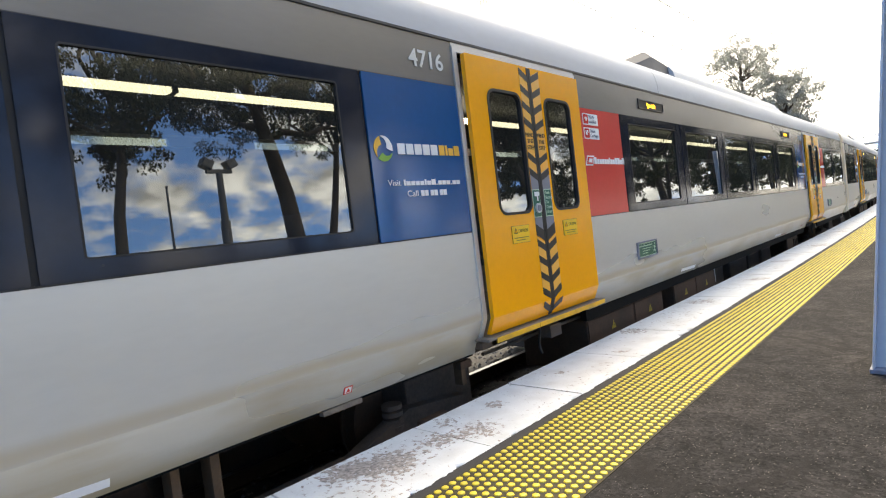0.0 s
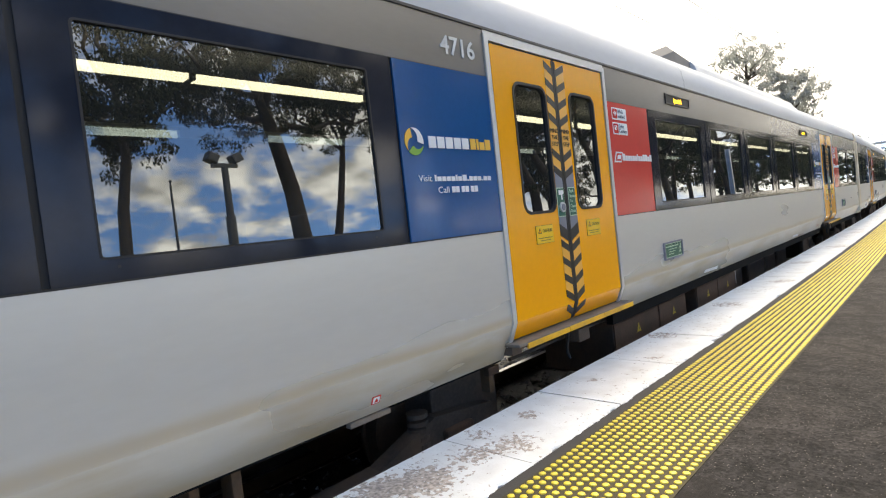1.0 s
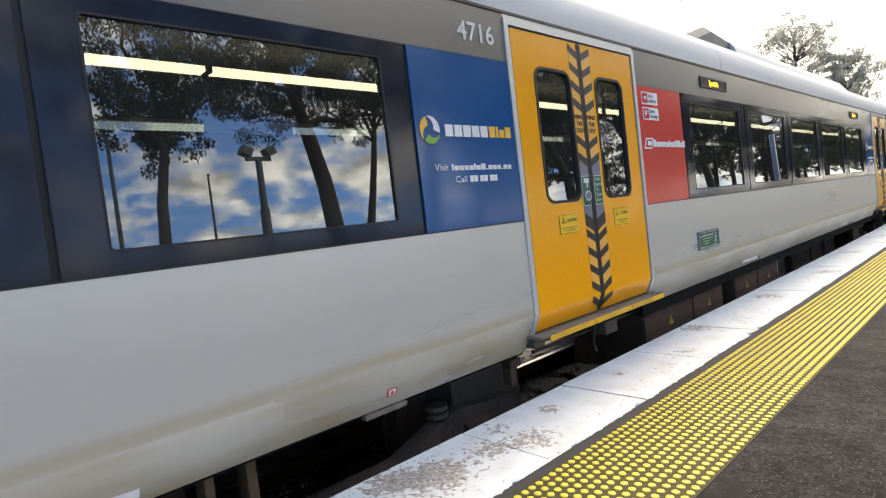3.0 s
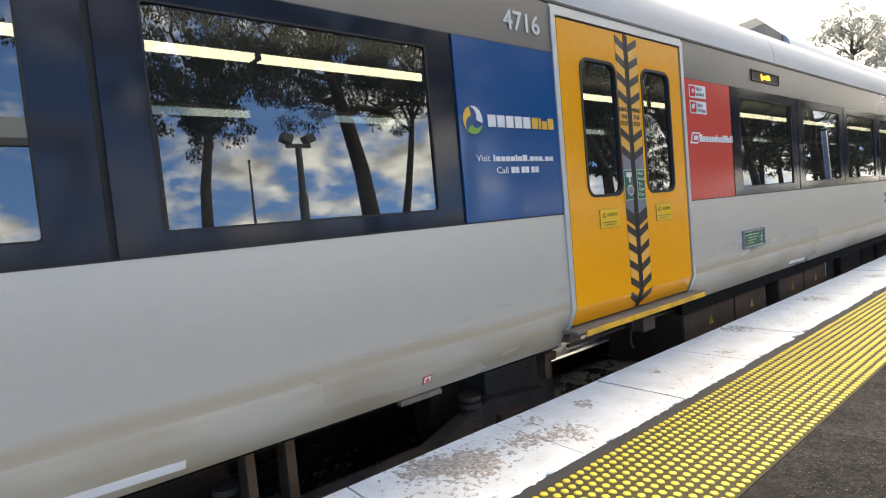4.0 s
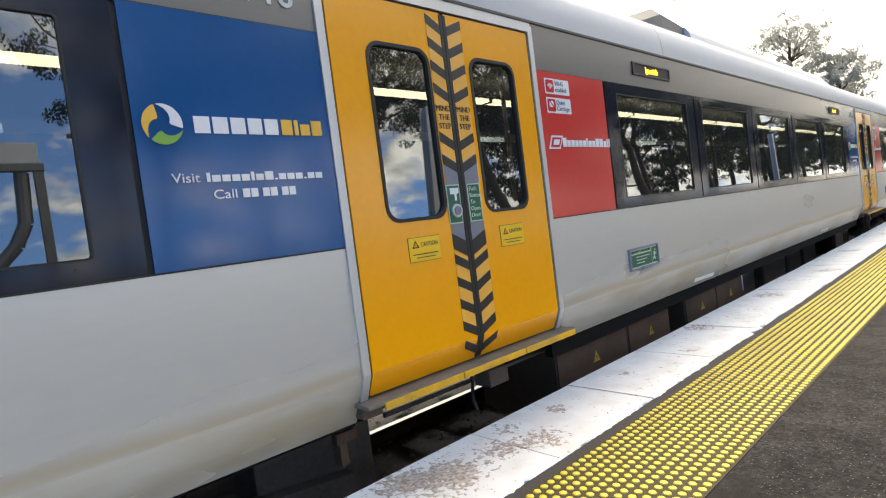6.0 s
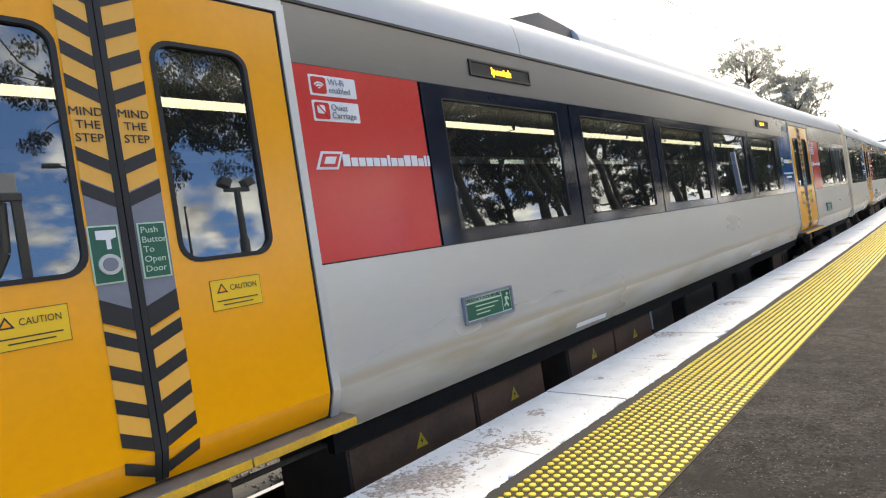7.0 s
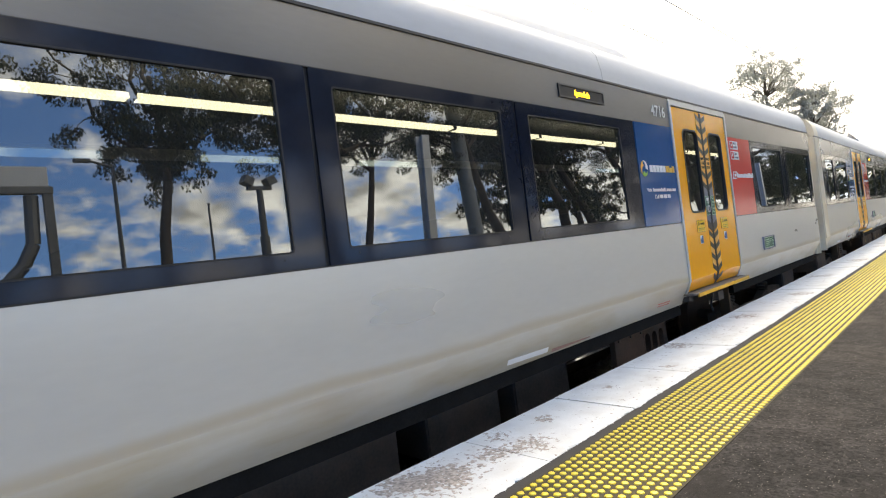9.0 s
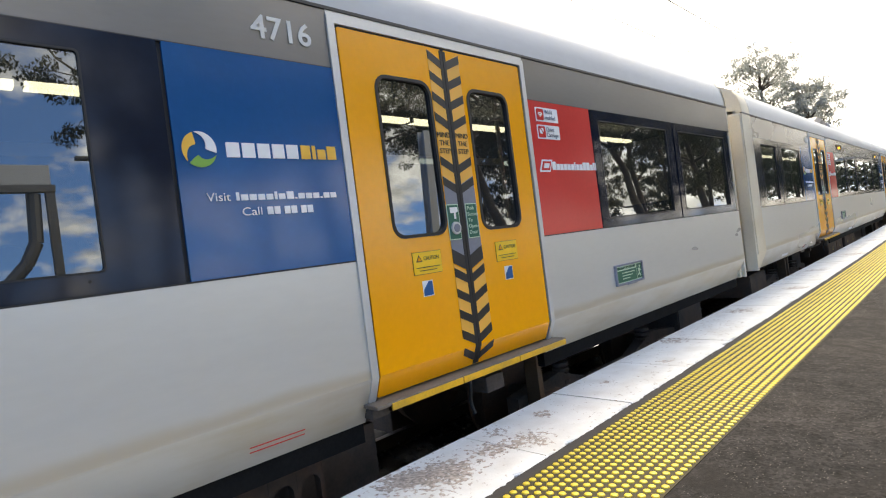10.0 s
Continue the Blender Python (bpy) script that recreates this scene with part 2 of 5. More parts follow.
EARTH = mat("dry_grass_ground", (0.13, 0.12, 0.06), 0.95, 0.0, 0.4, 0.35, 8, 0.05)
POST = mat("white_post_paint", (0.56, 0.57, 0.58), 0.45, 0.0, 3, 0.06, 60, 0.0005)
BARK = mat("dark_bark", (0.075, 0.058, 0.045), 0.9, 0.0, 6, 0.35, 40, 0.02, (1, 1, 0.3))


def leaf_mat(name, base, through_amount):
    """Leaf: a matt face that also lets some light through."""
    m = mat(name, base, 0.7, 0.0, 0.8, 0.4, 12, 0.0, spec=0.15)
    nt = m.node_tree
    b = nt.nodes["Principled BSDF"]
    out = nt.nodes["Material Output"]
    tl = nt.nodes.new("ShaderNodeBsdfTranslucent")
    nt.links.new(b.inputs["Base Color"].links[0].from_socket, tl.inputs["Color"])
    mx = nt.nodes.new("ShaderNodeMixShader")
    mx.inputs[0].default_value = through_amount
    nt.links.new(b.outputs[0], mx.inputs[1])
    nt.links.new(tl.outputs[0], mx.inputs[2])
    nt.links.new(mx.outputs[0], out.inputs[0])
    return m


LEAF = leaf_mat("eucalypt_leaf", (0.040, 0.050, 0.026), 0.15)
# Leaves of the far gums: distance haze is put into the pale grey colour.
HAZELEAF = leaf_mat("hazed_eucalypt_leaf", (0.34, 0.35, 0.32), 0.6)
POLE = mat("grey_pole_steel", (0.16, 0.16, 0.16), 0.5, 0.5, 3, 0.15, 60, 0.0)
MASTGREY = mat("pale_mast_steel", (0.26, 0.27, 0.27), 0.5, 0.2, 3, 0.12, 60, 0.0)
WIRE = mat("wire", (0.05, 0.05, 0.055), 0.5, 0.5, 3, 0.1, 60, 0.0)


def asphalt_mat():
    """Dark asphalt with pale grit, worn patches and hairline cracks."""
    m = mat("asphalt", (0.0225, 0.0208, 0.0202), 0.88, 0.0, 0.9, 0.35, 130, 0.008, dirt=(0.048, 0.042, 0.039), dirt_amt=0.7, dirt_scale=0.8, spec=0.12)
    nt = m.node_tree
    b = nt.nodes["Principled BSDF"]
    src = b.inputs["Base Color"].links[0].from_socket
    geo = nt.nodes.new("ShaderNodeNewGeometry")
    warp = nt.nodes.new("ShaderNodeTexNoise"); warp.inputs["Scale"].default_value = 2.2; warp.inputs["Detail"].default_value = 5
    nt.links.new(geo.outputs["Position"], warp.inputs["Vector"])
    add = nt.nodes.new("ShaderNodeVectorMath"); add.operation = 'MULTIPLY_ADD'
    add.inputs[1].default_value = (0.55, 0.55, 0.0)
    nt.links.new(warp.outputs["Color"], add.inputs[0]); nt.links.new(geo.outputs["Position"], add.inputs[2])
    vor = nt.nodes.new("ShaderNodeTexVoronoi"); vor.feature = 'DISTANCE_TO_EDGE'; vor.inputs["Scale"].default_value = 0.62
    nt.links.new(add.outputs[0], vor.inputs["Vector"])
    cr = nt.nodes.new("ShaderNodeMapRange"); cr.inputs["From Min"].default_value, cr.inputs["From Max"].default_value = 0.0, 0.016
    cr.inputs["To Min"].default_value, cr.inputs["To Max"].default_value = 1.0, 0.0
    nt.links.new(vor.outputs["Distance"], cr.inputs["Value"])
    patch = nt.nodes.new("ShaderNodeTexNoise"); patch.inputs["Scale"].default_value = 0.8
    nt.links.new(geo.outputs["Position"], patch.inputs["Vector"])
    pr = nt.nodes.new("ShaderNodeMapRange"); pr.inputs["From Min"].default_value, pr.inputs["From Max"].default_value = 0.34, 0.44
    nt.links.new(patch.outputs["Fac"], pr.inputs["Value"])
    cm = nt.nodes.new("ShaderNodeMath"); cm.operation = 'MULTIPLY'
    nt.links.new(cr.outputs[0], cm.inputs[0]); nt.links.new(pr.outputs[0], cm.inputs[1])
    grit = nt.nodes.new("ShaderNodeTexVoronoi"); grit.inputs["Scale"].default_value = 95
    nt.links.new(geo.outputs["Position"], grit.inputs["Vector"])
    sp = nt.nodes.new("ShaderNodeSeparateColor")
    nt.links.new(grit.outputs["Color"], sp.inputs[0])
    g1 = nt.nodes.new("ShaderNodeMath"); g1.operation = 'GREATER_THAN'; g1.inputs[1].default_value = 0.86
    nt.links.new(sp.outputs[0], g1.inputs[0])
    g2 = nt.nodes.new("ShaderNodeMath"); g2.operation = 'LESS_THAN'; g2.inputs[1].default_value = 0.28
    nt.links.new(grit.outputs["Distance"], g2.inputs[0])
    g3 = nt.nodes.new("ShaderNodeMath"); g3.operation = 'MULTIPLY'
    nt.links.new(g1.outputs[0], g3.inputs[0]); nt.links.new(g2.outputs[0], g3.inputs[1])
    mott = nt.nodes.new("ShaderNodeTexNoise"); mott.inputs["Scale"].default_value = 5.5; mott.inputs["Detail"].default_value = 12; mott.inputs["Roughness"].default_value = 0.78
    nt.links.new(geo.outputs["Position"], mott.inputs["Vector"])
    mr = nt.nodes.new("ShaderNodeMapRange")
    mr.inputs["From Min"].default_value, mr.inputs["From Max"].default_value = 0.36, 0.66
    mr.inputs["To Min"].default_value, mr.inputs["To Max"].default_value = 0.55, 1.6
    nt.links.new(mott.outputs["Fac"], mr.inputs["Value"])
    sc = nt.nodes.new("ShaderNodeVectorMath"); sc.operation = 'SCALE'
    nt.links.new(src, sc.inputs[0]); nt.links.new(mr.outputs[0], sc.inputs["Scale"])
    src = sc.outputs[0]
    cell = nt.nodes.new("ShaderNodeTexVoronoi"); cell.inputs["Scale"].default_value = 75
    nt.links.new(geo.outputs["Position"], cell.inputs["Vector"])
    cs = nt.nodes.new("ShaderNodeSeparateColor")
    nt.links.new(cell.outputs["Color"], cs.inputs[0])
    cv = nt.nodes.new("ShaderNodeMapRange")
    cv.inputs["To Min"].default_value, cv.inputs["To Max"].default_value = 0.55, 1.5
    nt.links.new(cs.outputs[0], cv.inputs["Value"])
    sd = nt.nodes.new("ShaderNodeVectorMath"); sd.operation = 'SCALE'
    nt.links.new(src, sd.inputs[0]); nt.links.new(cv.outputs[0], sd.inputs["Scale"])
    src = sd.outputs[0]
    chip = nt.nodes.new("ShaderNodeBump"); chip.inputs["Strength"].default_value = 0.8; chip.inputs["Distance"].default_value = 0.012
    nt.links.new(mott.outputs["Fac"], chip.inputs["Height"])
    nt.links.new(chip.outputs[0], b.inputs["Normal"])
    m1 = nt.nodes.new("ShaderNodeMix"); m1.data_type = 'RGBA'; m1.inputs["B"].default_value = (0.15, 0.135, 0.12, 1)
    nt.links.new(g3.outputs[0], m1.inputs["Factor"]); nt.links.new(src, m1.inputs["A"])
    m2 = nt.nodes.new("ShaderNodeMix"); m2.data_type = 'RGBA'; m2.inputs["B"].default_value = (0.02, 0.018, 0.017, 1)
    nt.links.new(cm.outputs[0], m2.inputs["Factor"]); nt.links.new(m1.outputs["Result"], m2.inputs["A"])
    nt.links.new(m2.outputs["Result"], b.inputs["Base Color"])
    return m


ASPHALT = asphalt_mat()


WORN = ((-2.12, 2.72, 0.12, 0.28), (-1.93, 2.33, 0.22, 0.22), (-2.03, 2.1, 0.2, 0.2), (-2.2, 2.33, 0.15, 0.17), (-2.05, 1.75, 0.28, 0.22), (-2.2, 1.55, 0.2, 0.2), (-2.1, 3.5, 0.07, 0.22),
        (-2.2, 4.95, 0.2, 0.2), (-1.95, 4.2, 0.1, 0.18), (-2.1, 6.6, 0.25, 0.2), (-1.95, 8.4, 0.25, 0.2), (-2.15, 10.5, 0.3, 0.2), (-2.0, 13.0, 0.35, 0.2), (-2.1, 16.5, 0.4, 0.18))


def side_mat():
    """Satin silver paint with a brown grime line along the fold and blotches on the skirt."""
    m = mat("silver_panel", (0.60, 0.59, 0.55), 0.28, 0.36, 0.6, 0.04, 30, 0.0, (1, 0.25, 1), (0.42, 0.38, 0.32), 0.12, 0.7, spec=0.25)
    nt = m.node_tree
    b = nt.nodes["Principled BSDF"]
    src = b.inputs["Base Color"].links[0].from_socket
    co = nt.nodes.new("ShaderNodeTexCoord")
    sep = nt.nodes.new("ShaderNodeSeparateXYZ")
    nt.links.new(co.outputs["Object"], sep.inputs[0])
    mp = nt.nodes.new("ShaderNodeMapping"); mp.inputs["Scale"].default_value = (1, 0.35, 1.6)
    nt.links.new(co.outputs["Object"], mp.inputs[0])
    wob = nt.nodes.new("ShaderNodeTexNoise"); wob.inputs["Scale"].default_value = 2.4; wob.inputs["Detail"].default_value = 6
    nt.links.new(mp.outputs[0], wob.inputs["Vector"])
    # grime line: a soft band that wanders round the fold
    zz = nt.nodes.new("ShaderNodeMath"); zz.operation = 'MULTIPLY_ADD'; zz.inputs[1].default_value = 0.10
    nt.links.new(wob.outputs["Fac"], zz.inputs[0]); nt.links.new(sep.outputs[2], zz.inputs[2])
    off = nt.nodes.new("ShaderNodeMath"); off.operation = 'SUBTRACT'; off.inputs[1].default_value = 0.575
    nt.links.new(zz.outputs[0], off.inputs[0])
    ab = nt.nodes.new("ShaderNodeMath"); ab.operation = 'ABSOLUTE'
    nt.links.new(off.outputs[0], ab.inputs[0])
    line = nt.nodes.new("ShaderNodeMapRange"); line.interpolation_type = 'SMOOTHSTEP'
    line.inputs["From Min"].default_value, line.inputs["From Max"].default_value = 0.0, 0.06
    line.inputs["To Min"].default_value, line.inputs["To Max"].default_value = 0.55, 0.0
    nt.links.new(ab.outputs[0], line.inputs["Value"])
    # blotches below it
    low = nt.nodes.new("ShaderNodeMapRange")
    low.inputs["From Min"].default_value, low.inputs["From Max"].default_value = 0.47, 0.53
    low.inputs["To Min"].default_value, low.inputs["To Max"].default_value = 1.0, 0.0
    nt.links.new(sep.outputs[2], low.inputs["Value"])
    blot = nt.nodes.new("ShaderNodeTexNoise"); blot.inputs["Scale"].default_value = 3.2; blot.inputs["Detail"].default_value = 5
    nt.links.new(mp.outputs[0], blot.inputs["Vector"])
    br = nt.nodes.new("ShaderNodeMapRange")
    br.inputs["From Min"].default_value, br.inputs["From Max"].default_value = 0.42, 0.72
    br.inputs["To Min"].default_value, br.inputs["To Max"].default_value = 0.28, 0.95
    nt.links.new(blot.outputs["Fac"], br.inputs["Value"])
    bl = nt.nodes.new("ShaderNodeMath"); bl.operation = 'MULTIPLY'
    nt.links.new(low.outputs[0], bl.inputs[0]); nt.links.new(br.outputs[0], bl.inputs[1])
    mxm = nt.nodes.new("ShaderNodeMath"); mxm.operation = 'MAXIMUM'
    nt.links.new(line.outputs[0], mxm.inputs[0]); nt.links.new(bl.outputs[0], mxm.inputs[1])
    mx = nt.nodes.new("ShaderNodeMix"); mx.data_type = 'RGBA'
    mx.inputs["B"].default_value = (0.45, 0.37, 0.24, 1)
    nt.links.new(mxm.outputs[0], mx.inputs["Factor"]); nt.links.new(src, mx.inputs["A"])
    nt.links.new(mx.outputs["Result"], b.inputs["Base Color"])
    return m


SILVER = side_mat()


def coping_mat():
    """White edge paint, worn through to brown concrete in patches."""
    m = mat("worn_white_paint", (0.69, 0.69, 0.665), 0.6, 0.0, 5, 0.10, 120, 0.003, dirt=(0.50, 0.47, 0.42), dirt_amt=0.55, dirt_scale=4.5)
    nt = m.node_tree
    b = nt.nodes["Principled BSDF"]
    src = b.inputs["Base Color"].links[0].from_socket
    geo = nt.nodes.new("ShaderNodeNewGeometry")
    big = nt.nodes.new("ShaderNodeTexNoise"); big.inputs["Scale"].default_value = 1.15; big.inputs["Detail"].default_value = 2
    fine = nt.nodes.new("ShaderNodeTexNoise"); fine.inputs["Scale"].default_value = 26; fine.inputs["Detail"].default_value = 8; fine.inputs["Roughness"].default_value = 0.65
    for n in (big, fine):
        nt.links.new(geo.outputs["Position"], n.inputs["Vector"])
    rough_edge = nt.nodes.new("ShaderNodeMath"); rough_edge.operation = 'MULTIPLY'; rough_edge.inputs[1].default_value = 1.7
    nt.links.new(fine.outputs["Fac"], rough_edge.inputs[0])
    s = nt.nodes.new("ShaderNodeMath"); s.operation = 'MULTIPLY_ADD'; s.inputs[1].default_value = 0.5
    nt.links.new(big.outputs["Fac"], s.inputs[0]); nt.links.new(rough_edge.outputs[0], s.inputs[2])
    total = s.outputs[0]
    # scuffed spots where the paint has come away
    for x, y, r, amt in WORN:
        d = nt.nodes.new("ShaderNodeVectorMath"); d.operation = 'DISTANCE'
        d.inputs[1].default_value = (x, y, 0.0)
        nt.links.new(geo.outputs["Position"], d.inputs[0])
        fall = nt.nodes.new("ShaderNodeMapRange"); fall.interpolation_type = 'SMOOTHSTEP'
        fall.inputs["From Min"].default_value, fall.inputs["From Max"].default_value = r * 0.2, r
        fall.inputs["To Min"].default_value, fall.inputs["To Max"].default_value = amt * 1.35, 0.0
        nt.links.new(d.outputs["Value"], fall.inputs["Value"])
        ad = nt.nodes.new("ShaderNodeMath")
        nt.links.new(total, ad.inputs[0]); nt.links.new(fall.outputs[0], ad.inputs[1])
        total = ad.outputs[0]
    r = nt.nodes.new("ShaderNodeMapRange")
    r.inputs["From Min"].default_value, r.inputs["From Max"].default_value = 1.31, 1.34
    nt.links.new(total, r.inputs["Value"])
    conc = nt.nodes.new("ShaderNodeMix"); conc.data_type = 'RGBA'
    conc.inputs["A"].default_value = (0.52, 0.44, 0.37, 1); conc.inputs["B"].default_value = (0.20, 0.17, 0.15, 1)
    grime = nt.nodes.new("ShaderNodeTexNoise"); grime.inputs["Scale"].default_value = 48; grime.inputs["Detail"].default_value = 6
    nt.links.new(geo.outputs["Position"], grime.inputs["Vector"])
    spread = nt.nodes.new("ShaderNodeMapRange")
    spread.inputs["From Min"].default_value, spread.inputs["From Max"].default_value = 0.38, 0.66
    nt.links.new(grime.outputs["Fac"], spread.inputs["Value"])
    nt.links.new(spread.outputs[0], conc.inputs["Factor"])
    mx = nt.nodes.new("ShaderNodeMix"); mx.data_type = 'RGBA'
    nt.links.new(r.outputs[0], mx.inputs["Factor"]); nt.links.new(src, mx.inputs["A"]); nt.links.new(conc.outputs["Result"], mx.inputs["B"])
    nt.links.new(mx.outputs["Result"], b.inputs["Base Color"])
    bp = nt.nodes.new("ShaderNodeBump"); bp.invert = True
    bp.inputs["Strength"].default_value, bp.inputs["Distance"].default_value = 0.5, 0.004
    nt.links.new(r.outputs[0], bp.inputs["Height"])
    nt.links.new(bp.outputs[0], b.inputs["Normal"])
    return m


COPING = coping_mat()


# ---- mesh helpers ----
def part(name, bm, material, parent, label=""):
    me = bpy.data.meshes.new(name)
    bm.normal_update()
    bm.to_mesh(me)
    bm.free()
    me.materials.append(material)
    ob = new(name, me)
    ob.parent = parent
    if label:
        tagged(ob, label)
    return ob


def smooth(ob, angle=40):
    me = ob.data
    me.polygons.foreach_set("use_smooth", [True] * len(me.polygons))
    me.set_sharp_from_angle(angle=radians(angle))
    return ob


def box(bm, x0, x1, y0, y1, z0, z1, bevel=0.0):
    vs = [bm.verts.new((x, y, z)) for x in (x0, x1) for y in (y0, y1) for z in (z0, z1)]
    fs = [bm.faces.new([vs[i] for i in q]) for q in ((0, 1, 3, 2), (4, 6, 7, 5), (0, 4, 5, 1), (2, 3, 7, 6), (0, 2, 6, 4), (1, 5, 7, 3))]
    if bevel:
        es = list({e for f in fs for e in f.edges})
        bmesh.ops.bevel(bm, geom=es, offset=bevel, segments=2, affect='EDGES', profile=0.6)
    return bm


def boxes(*args, bevel=0.0):
    bm = bmesh.new()
    for a in args:
        box(bm, *a, bevel=bevel)
    return bm


def sweep(profile, y0, y1, closed=True, caps=True, steps=1):
    """Extrudes a list of (x, z) along y."""
    bm = bmesh.new()
    rings = []
    for i in range(steps + 1):
        y = y0 + (y1 - y0) * i / steps
        rings.append([bm.verts.new((x, y, z)) for x, z in profile])
    n = len(profile)
    for a, b in zip(rings, rings[1:]):
        for i in range(n if closed else n - 1):
            j = (i + 1) % n
            bm.faces.new((a[i], b[i], b[j], a[j]))
    if caps and closed:
        bm.faces.new(rings[0][::-1])
        bm.faces.new(rings[-1])
    bmesh.ops.recalc_face_normals(bm, faces=bm.faces[:])
    return bm


def rod(bm, a, b, r0, r1=None, n=10):
    a, b = Vector(a), Vector(b)
    r1 = r0 if r1 is None else r1
    q = (b - a).to_track_quat('Z', 'Y')
    ra = [bm.verts.new(a + q @ Vector((r0 * math.cos(k * math.tau / n), r0 * math.sin(k * math.tau / n), 0))) for k in range(n)]
    rb = [bm.verts.new(b + q @ Vector((r1 * math.cos(k * math.tau / n), r1 * math.sin(k * math.tau / n), 0))) for k in range(n)]
    for k in range(n):
        bm.faces.new((ra[k], ra[(k + 1) % n], rb[(k + 1) % n], rb[k]))
    bm.faces.new(ra[::-1])
    bm.faces.new(rb)
    return bm


def empty(name, m=None):
    e = new(name)
    if m is not None:
        e.matrix_world = m
    return e

# ---- platform, track and ground ----
def strip(name, v0, v1, z0, z1, u0, u1, step, material, parent=None, label=""):
    """A slab that follows the curve, from v0 to v1 across."""
    bm = bmesh.new()
    rings = []
    n = max(1, round((u1 - u0) / step))
    for i in range(n + 1):
        u = u0 + (u1 - u0) * i / n
        ring = []
        for v, z in ((v0, z0), (v0, z1), (v1, z1), (v1, z0)):
            x, y, _ = bend(v, u)
            ring.append(bm.verts.new((x, y, z)))
        rings.append(ring)
    for a, b in zip(rings, rings[1:]):
        for i in range(4):
            j = (i + 1) % 4
            bm.faces.new((a[i], a[j], b[j], b[i]))
    bm.faces.new(rings[0])
    bm.faces.new(rings[-1][::-1])
    bmesh.ops.recalc_face_normals(bm, faces=bm.faces[:])
    return part(name, bm, material, parent, label)


U0, U1 = -14.0, 110.0
RIGHT = 6.0
ground = strip("ground", -900, 900, -1.25, -1.0, -700, 1500, 200, EARTH)
tagged(ground, "dry grassy earth beyond the station", "ground", kind="structure")
platform = strip("platform", EDGE + 0.03, RIGHT, -1.0, -0.05, U0, U1, 4, CONC)
tagged(platform, "grimy concrete platform wall and base", "platform", kind="structure")
surface = strip("pavement", TAC_R + 0.012, RIGHT, -0.05, 0.0, U0, U1, 1.0, ASPHALT)
tagged(surface, "dark worn asphalt platform surface with fine cracks", "pavement", kind="structure")
joint = strip("trim", WHITE_IN + 0.0, TAC_L - 0.012, -0.05, -0.001, U0, U1, 1.0, EDGESTRIP)
tagged(joint, "dark gritty joint strip beside the white edge", "joint", kind="structure")
tactile = strip("tactile_strip", TAC_L - 0.012, TAC_R + 0.012, -0.05, 0.003, U0, U1, 1.0, GROUT)
tagged(tactile, "yellow tactile warning strip with rows of raised studs", "tactile paving", kind="structure")
ballast = strip("track_bed", -9.0, EDGE + 0.03, -1.0, RAIL_Z - 0.14, -40, 260, 4, BALLAST)
tagged(ballast, "grey brown crushed stone track bed", "track bed", kind="structure")


def white_edge():
    """Painted concrete coping slabs with open joints and chipped inner edge."""
    edge = empty("platform_edge")
    tagged(edge, "white painted concrete platform edge, worn through in patches", "platform edge", kind="structure")
    rng = random.Random(4)
    u = 3.13 - 0.96 * 17
    while u < 100:
        w = 0.96
        bm = bmesh.new()
        n = 36
        top = []
        last = 0.0
        for i in range(n + 1):
            uu = u + 0.005 + (w - 0.010) * i / n
            chip = 0.55 * last + rng.uniform(-0.009, 0.012) - (0.02 if rng.random() < 0.06 else 0)
            last = chip
            out = rng.uniform(-0.004, 0.003)
            x0, y0, _ = bend(EDGE + out, uu)
            x1, y1, _ = bend(WHITE_IN + chip, uu)
            xm, ym, _ = bend((EDGE + WHITE_IN) / 2, uu)
            top.append([bm.verts.new((x0, y0, -0.11)), bm.verts.new((x0, y0, -0.012)), bm.verts.new((bend(EDGE + 0.012, uu)[0], y0, 0.002)),
                        bm.verts.new((xm, ym, 0.004)), bm.verts.new((bend(WHITE_IN + chip - 0.012, uu)[0], y1, 0.004)), bm.verts.new((x1, y1, -0.004)), bm.verts.new((x1, y1, -0.05))])
        for a, b in zip(top, top[1:]):
            for i in range(6):
                bm.faces.new((a[i], a[i + 1], b[i + 1], b[i]))
        bm.faces.new(top[0])
        bm.faces.new(top[-1][::-1])
        bmesh.ops.recalc_face_normals(bm, faces=bm.faces[:])
        ob = part("coping_slab", bm, COPING, edge)
        ob.location.z = rng.uniform(-0.002, 0.003)
        u += w
    return edge


white_edge()


